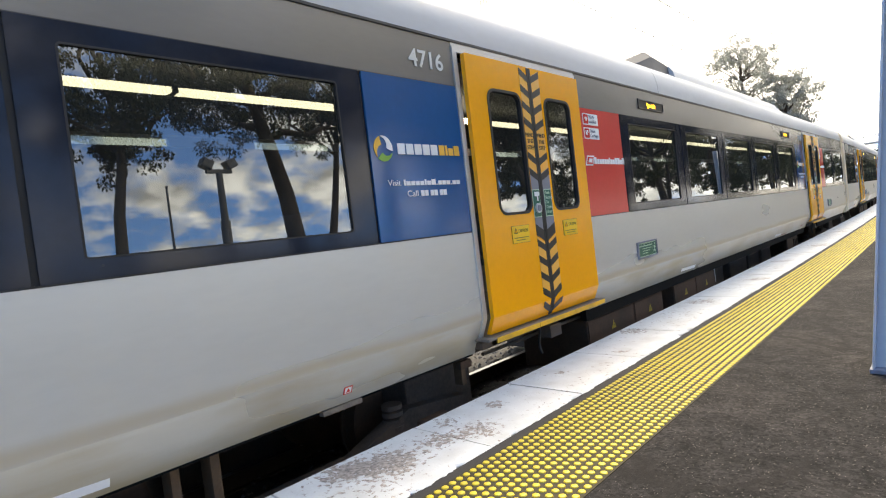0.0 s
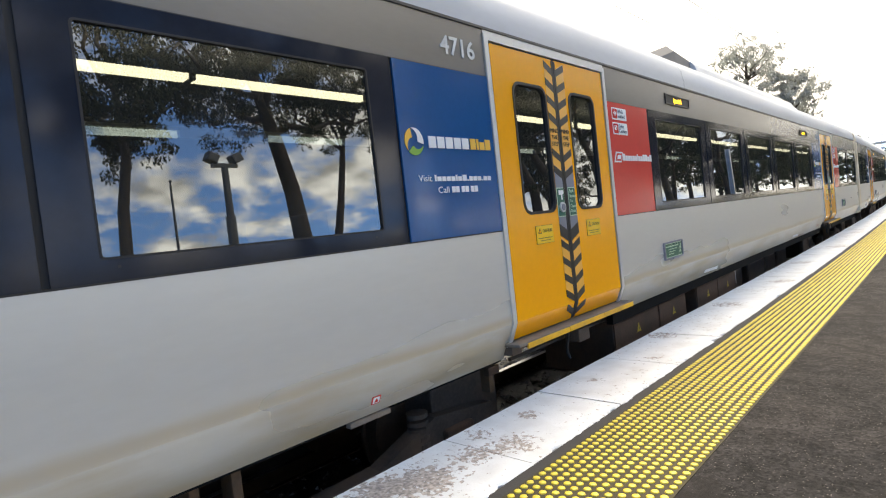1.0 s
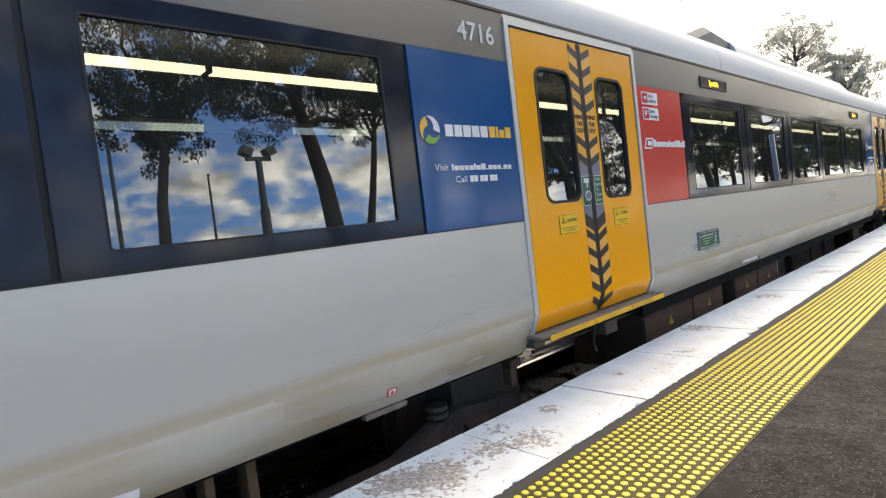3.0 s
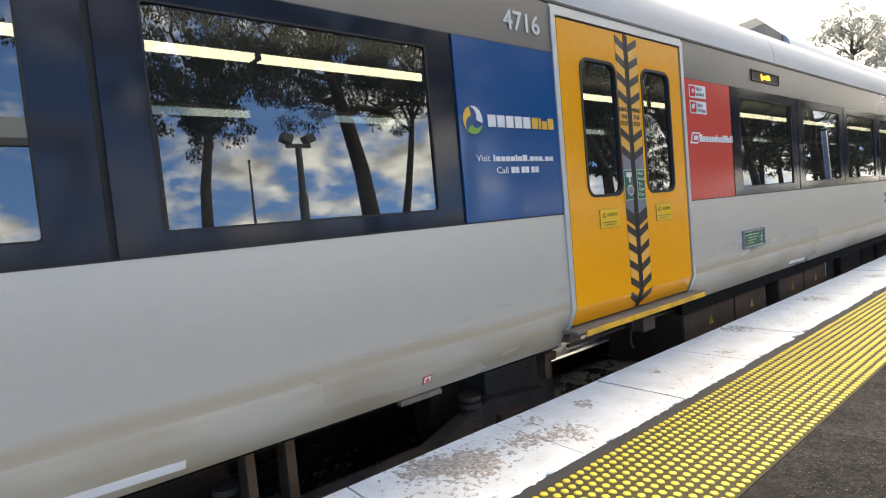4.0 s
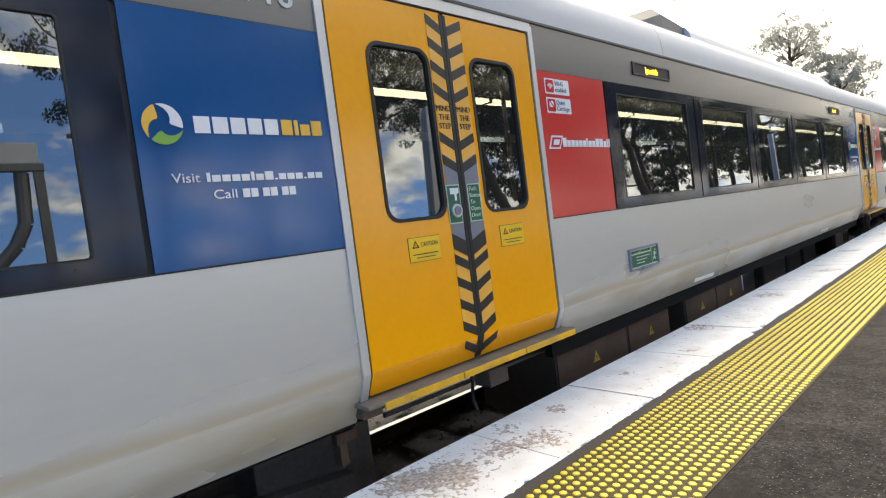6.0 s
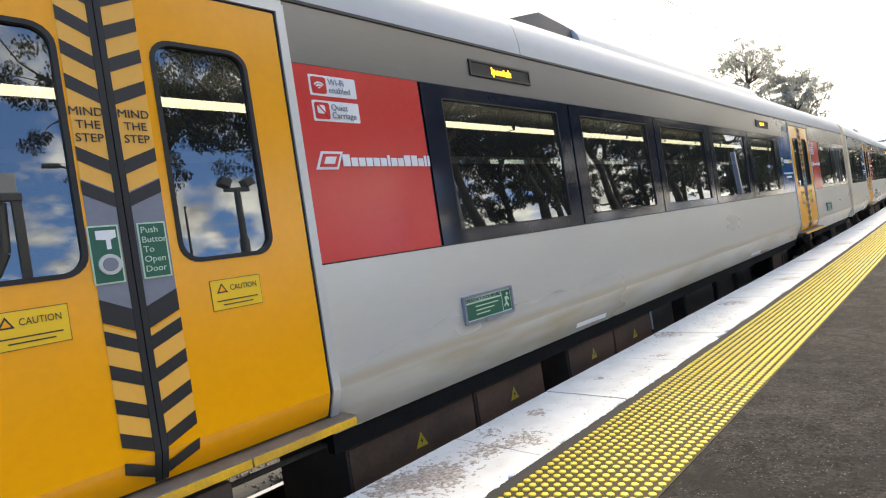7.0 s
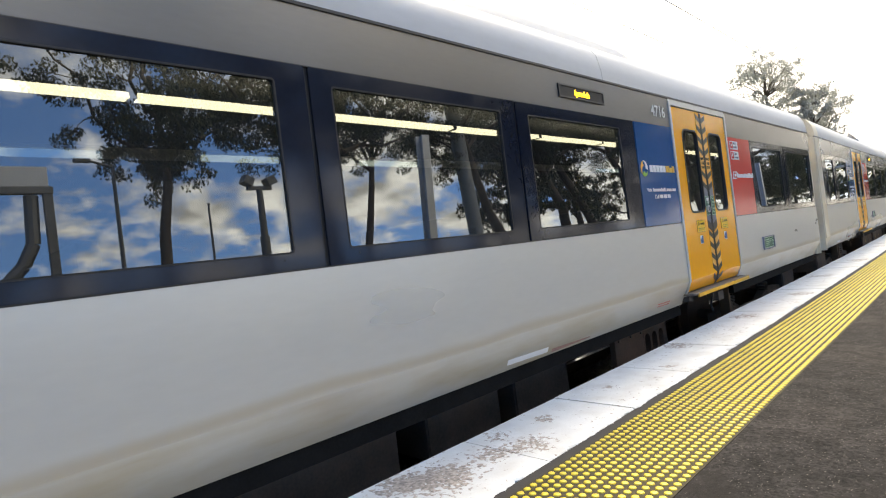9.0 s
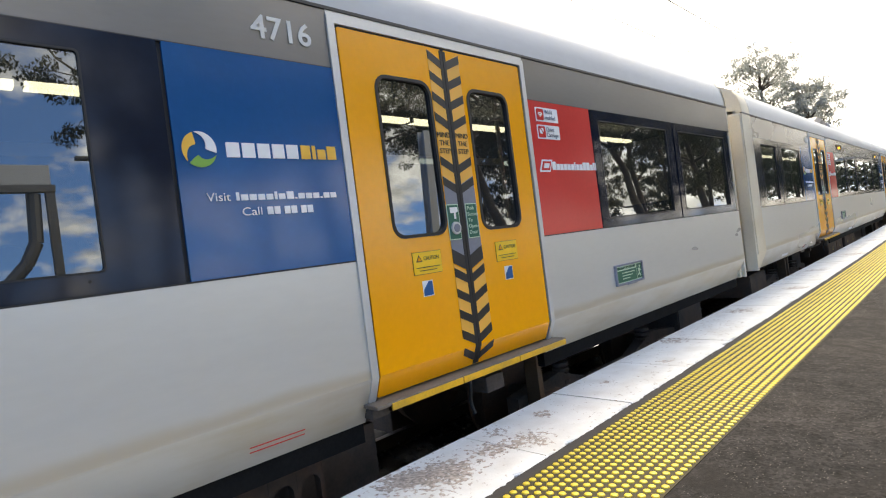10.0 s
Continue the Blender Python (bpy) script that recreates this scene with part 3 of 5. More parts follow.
def studs():
    """Raised studs: twelve rows, every other one half a step on."""
    rows, pitch = 12, 0.05
    dx = (TAC_R - TAC_L - 0.035) / (rows - 1)
    r, h, seg = 0.0182, 0.005, 10
    prof = ((r, 0.0), (r * 0.9, h * 0.8), (r * 0.76, h))

    def dome_data(centres):
        verts, faces = [], []
        for cx, cy in centres:
            o = len(verts)
            for rr, z in prof:
                for k in range(seg):
                    a = k * math.tau / seg
                    verts.append((cx + rr * math.cos(a), cy + rr * math.sin(a), z))
            for j in range(2):
                for k in range(seg):
                    k2 = (k + 1) % seg
                    faces.append((o + j * seg + k, o + j * seg + k2, o + (j + 1) * seg + k2, o + (j + 1) * seg + k))
            faces.append(tuple(o + 2 * seg + k for k in range(seg)))
        me = bpy.data.meshes.new("stud")
        me.from_pydata(verts, [], faces)
        me.materials.append(DOME)
        me.polygons.foreach_set("use_smooth", [True] * len(me.polygons))
        me.set_sharp_from_angle(angle=radians(50))
        return me

    single = dome_data([(0, 0)])
    far = []
    rng = random.Random(9)
    for i in range(int((46 + 12.0) / pitch)):
        for j in range(rows):
            u = -12.0 + (i + 0.5 * (j % 2)) * pitch
            v = TAC_L + 0.0175 + j * dx
            x, y, _ = bend(v, u)
            if 1.75 <= u < 2.99:
                ob = new("stud", single)
                ob.parent = tactile
                ob.location = (x, y, 0.003)
            else:
                far.append((x, y))
    rest = new("stud_field", dome_data(far))
    rest.location.z = 0.003
    rest.parent = tactile
    tagged(rest, kind="stuff")


def track():
    t = empty("railway_track")
    tagged(t, "narrow gauge track with rusty rails on grey sleepers", "railway track", kind="structure")
    for side in (-1, 1):
        c = XC + side * 0.5685
        strip("rail", c - 0.035, c + 0.035, RAIL_Z - 0.04, RAIL_Z - 0.004, -40, 200, 2, STEEL, t)
        strip("rail_head", c - 0.032, c + 0.032, RAIL_Z - 0.004, RAIL_Z, -40, 200, 2, RAILTOP, t, "polished running surface of the rail")
        strip("rail", c - 0.008, c + 0.008, RAIL_Z - 0.13, RAIL_Z - 0.04, -40, 200, 2, STEEL, t)
        strip("rail", c - 0.065, c + 0.065, RAIL_Z - 0.15, RAIL_Z - 0.13, -40, 200, 2, STEEL, t)
    bm = boxes((-1.05, 1.05, -0.11, 0.11, -0.15, 0.0), bevel=0.015)
    first = part("sleeper", bm, SLEEPER, t)
    for i in range(150):
        u = -12 + i * 0.62
        x, y, th = bend(XC, u)
        ob = first if i == 0 else new("sleeper", first.data)
        ob.parent = t
        ob.matrix_basis = Matrix.Translation((x, y, RAIL_Z - 0.14)) @ Matrix.Rotation(th, 4, 'Z')
    rng = random.Random(3)
    verts, faces = [], []
    for _ in range(9000):
        u, v = rng.uniform(-3, 16), rng.uniform(-7.5, EDGE)
        x, y, _ = bend(v, u)
        s = rng.uniform(0.014, 0.032)
        o = len(verts)
        for d in ((1, 0, 0), (-1, 0, 0), (0, 1, 0), (0, -1, 0), (0, 0, 1), (0, 0, -1)):
            verts.append((x + d[0] * s * rng.uniform(0.6, 1.2), y + d[1] * s * rng.uniform(0.6, 1.2), RAIL_Z - 0.135 + d[2] * s * rng.uniform(0.5, 1)))
        for f in ((0, 2, 4), (2, 1, 4), (1, 3, 4), (3, 0, 4), (2, 0, 5), (1, 2, 5), (3, 1, 5), (0, 3, 5)):
            faces.append(tuple(o + k for k in f))
    me = bpy.data.meshes.new("loose_stone")
    me.from_pydata(verts, [], faces)
    me.materials.append(STONE)
    st = new("loose_stone", me)
    tagged(st, "loose crushed ballast stones between the rails", "ballast", kind="stuff")


track()

# ---- the train ----
CAR0, CAR1 = -10.68, 12.5          # ends of a car along its own y
PITCH = 24.0
DOORS = (-5.325, 7.152)            # middle of each doorway
C0 = 9.2384                        # place of the first car's origin on the curve at rest
Z_WB, Z_WT, Z_GUT, Z_BOT = 1.145, 2.205, 2.533, 0.245


def px(z):
    """Side of the body at height z: upright, tucked in at the bottom."""
    if z >= 0.50:
        return XS
    k = (0.50 - z) / (0.50 - Z_BOT)
    return XS - 0.112 * k ** 1.05


def side_panel(z0, z1, y0, y1, thick=0.05, inset=0.0):
    zs = [z0] + [z for z in (0.30, 0.36, 0.42, 0.46, 0.50) if z0 < z < z1] + [z1]
    prof = [(px(z) - inset, z) for z in zs] + [(px(z) - inset - thick, z) for z in reversed(zs)]
    return sweep(prof, y0, y1)


def plate(y0, y1, z0, z1, off=0.004, th=0.004):
    return boxes((XS + off - th, XS + off, y0, y1, z0, z1))


def prism(points, off=0.005, th=0.004):
    """A thin raised shape from (y, z) corners, lying on the body side."""
    bm = bmesh.new()
    a = [bm.verts.new((px(z) + off, y, z)) for y, z in points]
    b = [bm.verts.new((px(z) + off - th, y, z)) for y, z in points]
    bm.faces.new(a)
    bm.faces.new(b[::-1])
    n = len(points)
    for i in range(n):
        j = (i + 1) % n
        bm.faces.new((a[i], b[i], b[j], a[j]))
    bmesh.ops.recalc_face_normals(bm, faces=bm.faces[:])
    return bm


def rounded(y0, y1, z0, z1, r, seg=5):
    pts = []
    for cy, cz, a0 in ((y1 - r, z1 - r, 0), (y0 + r, z1 - r, 90), (y0 + r, z0 + r, 180), (y1 - r, z0 + r, 270)):
        for k in range(seg + 1):
            a = radians(a0 + 90 * k / seg)
            pts.append((cy + r * math.cos(a), cz + r * math.sin(a)))
    return pts


def ring_plate(outer, inner, x0, x1):
    """A plate with a hole, both outlines with the same count of (y, z) corners."""
    bm = bmesh.new()
    loops = [[bm.verts.new((x, y, z)) for y, z in pts] for x in (x1, x0) for pts in (outer, inner)]
    fo, fi, bo, bi = loops
    n = len(outer)
    for i in range(n):
        j = (i + 1) % n
        bm.faces.new((fo[i], fo[j], fi[j], fi[i]))
        bm.faces.new((bo[i], bi[i], bi[j], bo[j]))
        bm.faces.new((fo[i], bo[i], bo[j], fo[j]))
        bm.faces.new((fi[i], fi[j], bi[j], bi[i]))
    bmesh.ops.recalc_face_normals(bm, faces=bm.faces[:])
    return bm


def lettering(name, text, y, z, height, material, parent, width=None, align='LEFT', off=0.007, bold=0.0, depth=0.0012, label=""):
    """Words on the body side in the built-in font, reading along y."""
    cu = bpy.data.curves.new(name, 'FONT')
    cu.body = text
    cu.align_x, cu.align_y = 'LEFT', 'BOTTOM_BASELINE'
    cu.size = height / 0.72
    cu.extrude = depth
    cu.offset = bold
    cu.resolution_u = 3
    tmp = new(name, cu)
    me = bpy.data.meshes.new_from_object(tmp)
    bpy.data.objects.remove(tmp)
    xs = [v.co.x for v in me.vertices]
    k = (width / (max(xs) - min(xs))) if width else 1.0
    shift = {'LEFT': min(xs), 'CENTER': (min(xs) + max(xs)) / 2, 'RIGHT': max(xs)}[align]
    for v in me.vertices:
        a, b, c = v.co
        v.co = (px(z) + off + c, y + (a - shift) * k, z + b)
    me.materials.clear()
    me.materials.append(material)
    ob = new(name, me)
    ob.parent = parent
    if label:
        tagged(ob, label)
    return ob


def door_leaf(car, yc, side):
    """One sliding leaf with its rounded window, edge rubber, warning chevrons and labels."""
    edge = yc + side * 0.81
    y0, y1 = sorted((yc + side * 0.012, edge))
    z0, z1 = 0.372, 2.445
    wy = sorted((yc + side * 0.150, yc + side * 0.590)) if side < 0 else sorted((yc + side * 0.190, yc + side * 0.620))
    outer = rounded(y0, y1, z0, z1, 0.012)
    hole = rounded(wy[0], wy[1], 1.245, 2.212, 0.085)
    bm = ring_plate(outer, hole, -0.035, 0.0)
    for z in (0.42, 0.46, 0.50):
        bmesh.ops.bisect_plane(bm, geom=bm.verts[:] + bm.edges[:] + bm.faces[:], plane_co=(0, 0, z), plane_no=(0, 0, 1))
    for v in bm.verts:
        v.co.x += px(v.co.z) + 0.004
    leaf = part("door_leaf", bm, YELLOW, car, "glossy yellow door leaf")
    part("window_rubber", ring_plate(rounded(wy[0] - 0.004, wy[1] + 0.004, 1.241, 2.216, 0.087), rounded(wy[0] + 0.016, wy[1] - 0.016, 1.261, 2.196, 0.072), XS - 0.03, XS + 0.009), BLACK, leaf)
    bm = bmesh.new()
    bm.faces.new([bm.verts.new((XS - 0.012, y, z)) for y, z in rounded(wy[0] + 0.012, wy[1] - 0.012, 1.257, 2.2, 0.072)])
    part("pane", bm, GLASS, leaf, "dark tinted glass pane")
    # centre rubber
    zs = [z0 + 0.005, 0.42, 0.46, 0.50, z1 - 0.01]
    ya, yb = sorted((yc + side * 0.002, yc + side * 0.026))
    bm = bmesh.new()
    prev = None
    for z in zs:
        ring = [bm.verts.new((px(z) + dx, y, z)) for dx, y in ((-0.03, ya), (0.009, ya), (0.009, yb), (-0.03, yb))]
        if prev:
            for i in range(4):
                j = (i + 1) % 4
                bm.faces.new((prev[i], prev[j], ring[j], ring[i]))
        prev = ring
    bmesh.ops.recalc_face_normals(bm, faces=bm.faces[:])
    part("edge_rubber", bm, BLACK, leaf)
    # chevrons
    a, b = yc + side * 0.027, yc + side * (0.135 if side < 0 else 0.150)
    rise = 0.055

    def band(z, h, off, material, name):
        zz = [(a, z), (b, z + rise), (b, z + rise + h), (a, z + h)]
        part(name, prism(zz if side > 0 else zz[::-1], off), material, leaf)

    def tall(zlo, zhi, off, material, name):
        pts = [(a, zlo)] + [(b, zlo + rise)] + [(b, zhi + rise)] + [(a, zhi)]
        part(name, prism(pts if side > 0 else pts[::-1], off), material, leaf)

    tall(1.56, 2.375, 0.0062, PALE, "chevron_backing")
    tall(0.56, 0.99, 0.0062, PALE, "chevron_backing")
    for k in range(4):
        band(2.315 - k * 0.133, 0.056, 0.0085, CHEV, "chevron")
    band(1.632, 0.056, 0.0085, CHEV, "chevron")
    for k in range(4):
        band(0.912 - k * 0.133, 0.056, 0.0085, CHEV, "chevron")
    band(0.402, 0.05, 0.012, CHEV, "chevron")
    tall(1.03, 1.56, 0.0062, GREYBOX, "push_plate")
    tall(1.0, 1.09, 0.0085, CHEV, "chevron")
    tall(1.50, 1.555, 0.0085, CHEV, "chevron")
    mid = (a + b) / 2
    for i, w in enumerate(("MIND", "THE", "STEP")):
        lettering("lettering", w, mid, 1.865 - i * 0.052, 0.034, CHEV, leaf, None, 'CENTER', 0.0085)
    gy = sorted((yc + side * 0.034, yc + side * 0.142))
    part("button_sign", plate(gy[0], gy[1], 1.20, 1.43, 0.0105, 0.003), SIGNPALE, leaf)
    part("button_sign", plate(gy[0] + 0.006, gy[1] - 0.006, 1.206, 1.424, 0.0125, 0.003), GREEN, leaf, "dark green push button sign")
    if side < 0:
        bm = bmesh.new()
        rod(bm, (XS + 0.01, mid, 1.275), (XS + 0.024, mid, 1.275), 0.042, 0.04, 20)
        btn = part("push_button", bm, FRAME, leaf, "round metal door button")
        bm = bmesh.new()
        rod(bm, (XS + 0.02, mid, 1.275), (XS + 0.029, mid, 1.275), 0.028, 0.026, 18)
        part("button_cap", bm, GREYBOX, leaf)
        part("hand_symbol", prism([(mid - 0.035, 1.41), (mid - 0.035, 1.375), (mid - 0.002, 1.372), (mid - 0.002, 1.335), (mid + 0.014, 1.335), (mid + 0.014, 1.372), (mid + 0.035, 1.38), (mid + 0.035, 1.41)], 0.0145), WHITE, leaf)
    else:
        for i, w in enumerate(("Push", "Button", "To", "Open", "Door")):
            lettering("lettering", w, gy[0] + 0.012, 1.388 - i * 0.04, 0.026, SIGNPALE, leaf, None, 'LEFT', 0.0135)
    # caution label
    cy0, cy1 = (yc - 0.475, yc - 0.238) if side < 0 else (yc + 0.29, yc + 0.525)
    part("caution_label", plate(cy0, cy1, 1.015, 1.152, 0.0062, 0.003), CHEV, leaf)
    part("caution_label", plate(cy0 + 0.0025, cy1 - 0.0025, 1.0175, 1.1495, 0.0082, 0.003), CAUTIONY, leaf, "yellow caution label")
    part("warning_triangle", prism([(cy0 + 0.025, 1.092), (cy0 + 0.075, 1.092), (cy0 + 0.05, 1.136)], 0.0095), CHEV, leaf)
    part("warning_triangle", prism([(cy0 + 0.035, 1.098), (cy0 + 0.065, 1.098), (cy0 + 0.05, 1.124)], 0.0107), YELLOW, leaf)
    lettering("lettering", "CAUTION", cy0 + 0.088, 1.098, 0.026, CHEV, leaf, 0.125, 'LEFT', 0.0085)
    for i, w in enumerate((0.19, 0.14)):
        m = (cy0 + cy1) / 2
        part("small_print", plate(m - w / 2, m + w / 2, 1.054 - i * 0.019, 1.059 - i * 0.019, 0.0095, 0.003), CHEV, leaf)
    if yc > 0:
        part("access_sticker", plate(*((yc - 0.42, yc - 0.335) if side < 0 else (yc + 0.36, yc + 0.445)), 0.88, 0.975, 0.0065, 0.003), WHITE, leaf)
        s0 = yc - 0.415 if side < 0 else yc + 0.365
        part("access_sticker", prism([(s0, 0.885), (s0 + 0.075, 0.885), (s0 + 0.075, 0.97), (s0 + 0.045, 0.97), (s0, 0.92)], 0.0085), BLUE, leaf, "blue and white access sticker")
    return leaf


def window_unit(car, y0, y1, g0, g1):
    """A dark window panel from seam to seam, with its glass and inner frame."""
    w = empty("window")
    w.parent = car
    ring = ring_plate(rounded(y0 + 0.004, y1 - 0.004, Z_WB + 0.008, Z_WT, 0.004), rounded(g0, g1, 1.235, 2.118, 0.02), XS - 0.05, XS + 0.002)
    part("window_frame", ring, NAVY, w, "glossy navy black window surround")
    part("window_bead", ring_plate(rounded(g0 - 0.001, g1 + 0.001, 1.234, 2.119, 0.021), rounded(g0 + 0.008, g1 - 0.008, 1.243, 2.110, 0.014), XS - 0.03, XS + 0.0035), BLACK, w)
    bm = bmesh.new()
    bm.faces.new([bm.verts.new((XS - 0.008, y, z)) for y, z in rounded(g0 + 0.006, g1 - 0.006, 1.241, 2.112, 0.014)])
    part("pane", bm, GLASS, w, "dark tinted reflecting glass")
    for yy in (g0 + 0.06, g1 - 0.06):
        bm = bmesh.new()
        rod(bm, (XS, yy, 1.205), (XS + 0.004, yy, 1.205), 0.006, 0.006, 8)
        part("screw", bm, BLACK, w)
    return w


def swirl(parent, yc, zc, r):
    """Round emblem of three comma-shaped petals in white, amber and green."""
    for tail, m in ((102, WHITE), (-18, LOGO_G), (-138, LOGO_Y)):
        outer, inner = [], []
        for k in range(17):
            q = k / 16
            a = radians(tail - 112 * q)
            thick = 0.80 * q ** 0.85
            if q > 0.72:
                thick *= math.sqrt(max(0.0, 1 - ((q - 0.72) / 0.28) ** 2)) * 0.9 + 0.1
            outer.append((yc + r * math.cos(a) * 0.97, zc + r * math.sin(a) * 1.04))
            inner.append((yc + r * (1 - thick - 0.01) * math.cos(a) * 0.97, zc + r * (1 - thick - 0.01) * math.sin(a) * 1.04))
        part("emblem_petal", prism((outer + inner[::-1])[::-1], 0.0085), m, parent)


def bars(parent, name, y0, y1, z, h, material, shape):
    """Plain blocks in place of words: T tall, x low, i thin, a space for a gap."""
    wide = {'T': 1.0, 'x': 0.9, 'i': 0.38, ' ': 0.35, '.': 0.3}
    gap = 0.2
    k = (y1 - y0) / (sum(wide[c] for c in shape) + gap * (len(shape) - 1))
    y = y0
    for c in shape:
        w = wide[c] * k
        if c != ' ':
            hh = h * {'T': 1.0, 'x': 0.74, 'i': 1.0, '.': 0.2}[c]
            part(name, prism([(y, z), (y + w, z), (y + w, z + hh), (y, z + hh)], 0.0085), material, parent)
        y += w + gap * k


def blue_panel(car, y0, y1):
    p = part("blue_panel", plate(y0, y1, Z_WB + 0.008, Z_WT, 0.003, 0.05), BLUE, car, "dark blue vinyl panel")
    swirl(p, y0 + 0.075 + 0.03, 1.735, 0.078)
    bars(p, "word_bar", y0 + 0.225, y0 + 0.595, 1.702, 0.07, WHITE, 'TTTTT')
    bars(p, "word_bar", y0 + 0.612, y0 + 0.82, 1.702, 0.07, LOGO_Y, 'TixT')
    lettering("lettering", "Visit", y0 + 0.108, 1.5, 0.04, WHITE, p, 0.11, 'LEFT', 0.0075)
    bars(p, "word_bar", y0 + 0.245, y0 + 0.79, 1.5, 0.038, WHITE, 'ixxxxixT.xxx.xx')
    lettering("lettering", "Call", y0 + 0.265, 1.428, 0.04, WHITE, p, 0.098, 'LEFT', 0.0075)
    bars(p, "word_bar", y0 + 0.39, y0 + 0.64, 1.428, 0.038, WHITE, 'TT TT TT')
    return p


def red_panel(car, y0, y1):
    p = part("red_panel", plate(y0, y1, Z_WB + 0.008, Z_WT, 0.003, 0.05), RED, car, "red vinyl panel")
    for i, words in enumerate((("Wi-Fi", "enabled"), ("Quiet", "Carriage"))):
        zb = 2.045 - i * 0.138
        s = part("notice", prism(rounded(y0 + 0.09, y0 + 0.395, zb, zb + 0.112, 0.008, 2), 0.0055), WHITE, p, "white notice sticker")
        part("notice_symbol", prism(rounded(y0 + 0.102, y0 + 0.195, zb + 0.011, zb + 0.101, 0.012, 2), 0.0085), RED, p)
        if i == 0:
            for k, rr in enumerate((0.012, 0.026, 0.040)):
                pts = [(y0 + 0.148 + rr * math.cos(radians(a)), zb + 0.034 + rr * math.sin(radians(a))) for a in range(40, 141, 10)]
                pts += [(y0 + 0.148 + (rr - 0.008) * math.cos(radians(a)), zb + 0.034 + (rr - 0.008) * math.sin(radians(a))) for a in range(140, 39, -10)]
                part("symbol_arc", prism(pts, 0.011), WHITE, p)
        else:
            part("symbol_arc", prism(rounded(y0 + 0.117, y0 + 0.165, zb + 0.04, zb + 0.085, 0.01, 2), 0.011), WHITE, p)
            part("symbol_arc", prism([(y0 + 0.112, zb + 0.09), (y0 + 0.118, zb + 0.095), (y0 + 0.188, zb + 0.022), (y0 + 0.182, zb + 0.016)], 0.0125), RED, p)
        for j, w in enumerate(words):
            lettering("lettering", w, y0 + 0.208, zb + 0.064 - j * 0.044, 0.034, GREYBOX, p, None, 'LEFT', 0.0085)
    # emblem: slanted outline, then a bar for the name
    e0, zb = y0 + 0.055, 1.645
    part("emblem", prism([(e0, zb), (e0 + 0.045, zb + 0.098), (e0 + 0.185, zb + 0.098), (e0 + 0.14, zb)], 0.0075), WHITE, p)
    part("emblem", prism([(e0 + 0.022, zb + 0.014), (e0 + 0.054, zb + 0.084), (e0 + 0.163, zb + 0.084), (e0 + 0.131, zb + 0.014)], 0.0105), RED, p)
    part("emblem", prism([(e0 + 0.05, zb + 0.03), (e0 + 0.068, zb + 0.068), (e0 + 0.135, zb + 0.068), (e0 + 0.117, zb + 0.03)], 0.0135), WHITE, p)
    bars(p, "word_bar", y0 + 0.232, y0 + 0.9, 1.662, 0.066, WHITE, 'TxxxxxixxTTxii')
    return p


def release_box(car, y0):
    """Green emergency release plate in a grey alloy frame."""
    b = part("release_frame", ring_plate(rounded(y0, y0 + 0.52, 0.612, 0.80, 0.008, 2), rounded(y0 + 0.018, y0 + 0.505, 0.63, 0.785, 0.004, 2), XS - 0.02, XS + 0.022), GREYBOX, car, "grey alloy frame of the release sign")
    part("release_sign", plate(y0 + 0.016, y0 + 0.507, 0.628, 0.787, 0.008, 0.02), SIGNPALE, b)
    part("release_sign", plate(y0 + 0.026, y0 + 0.40, 0.638, 0.742, 0.0105, 0.003), GREEN, b, "dark green sign field")
    part("release_sign", plate(y0 + 0.41, y0 + 0.498, 0.64, 0.775, 0.0105, 0.003), GREEN, b)
    lettering("lettering", "EMERGENCY DOOR RELEASE", y0 + 0.03, 0.753, 0.024, GREEN, b, 0.36, 'LEFT', 0.0105)
    for i in range(3):
        part("small_print", plate(y0 + 0.12, y0 + 0.36 - 0.05 * i, 0.715 - i * 0.026, 0.722 - i * 0.026, 0.0125, 0.002), SIGNPALE, b)
    fy, fz = y0 + 0.452, 0.70
    part("exit_symbol", prism([(fy - 0.02, fz + 0.03), (fy + 0.012, fz + 0.035), (fy + 0.03, fz + 0.01), (fy + 0.022, fz + 0.004), (fy + 0.01, fz + 0.016), (fy, fz - 0.006), (fy + 0.02, fz - 0.026), (fy + 0.012, fz - 0.046), (fy - 0.006, fz - 0.022), (fy - 0.03, fz - 0.038), (fy - 0.034, fz - 0.028), (fy - 0.012, fz - 0.008)], 0.0125), SIGNPALE, b)
    bm = bmesh.new()
    rod(bm, (XS + 0.0105, fy + 0.012, fz + 0.05), (XS + 0.0125, fy + 0.012, fz + 0.05), 0.011, 0.011, 10)
    part("exit_symbol", bm, SIGNPALE, b)
    part("release_lip", boxes((XS - 0.01, XS + 0.03, y0 + 0.19, y0 + 0.36, 0.606, 0.63), bevel=0.004), GREYBOX, b)


def display(car, y0):
    d = part("destination_display", boxes((XS - 0.03, XS + 0.006, y0, y0 + 0.735, 2.31, 2.425), bevel=0.004), BLACK, car, "black destination display")
    part("display_bezel", ring_plate(rounded(y0, y0 + 0.735, 2.31, 2.425, 0.006, 2), rounded(y0 + 0.014, y0 + 0.72, 2.324, 2.411, 0.004, 2), XS - 0.01, XS + 0.012), CHEV, d)
    lettering("led_word", "Ipswich", y0 + 0.245, 2.343, 0.052, LED, d, 0.235, 'LEFT', 0.0075, 0.0015)


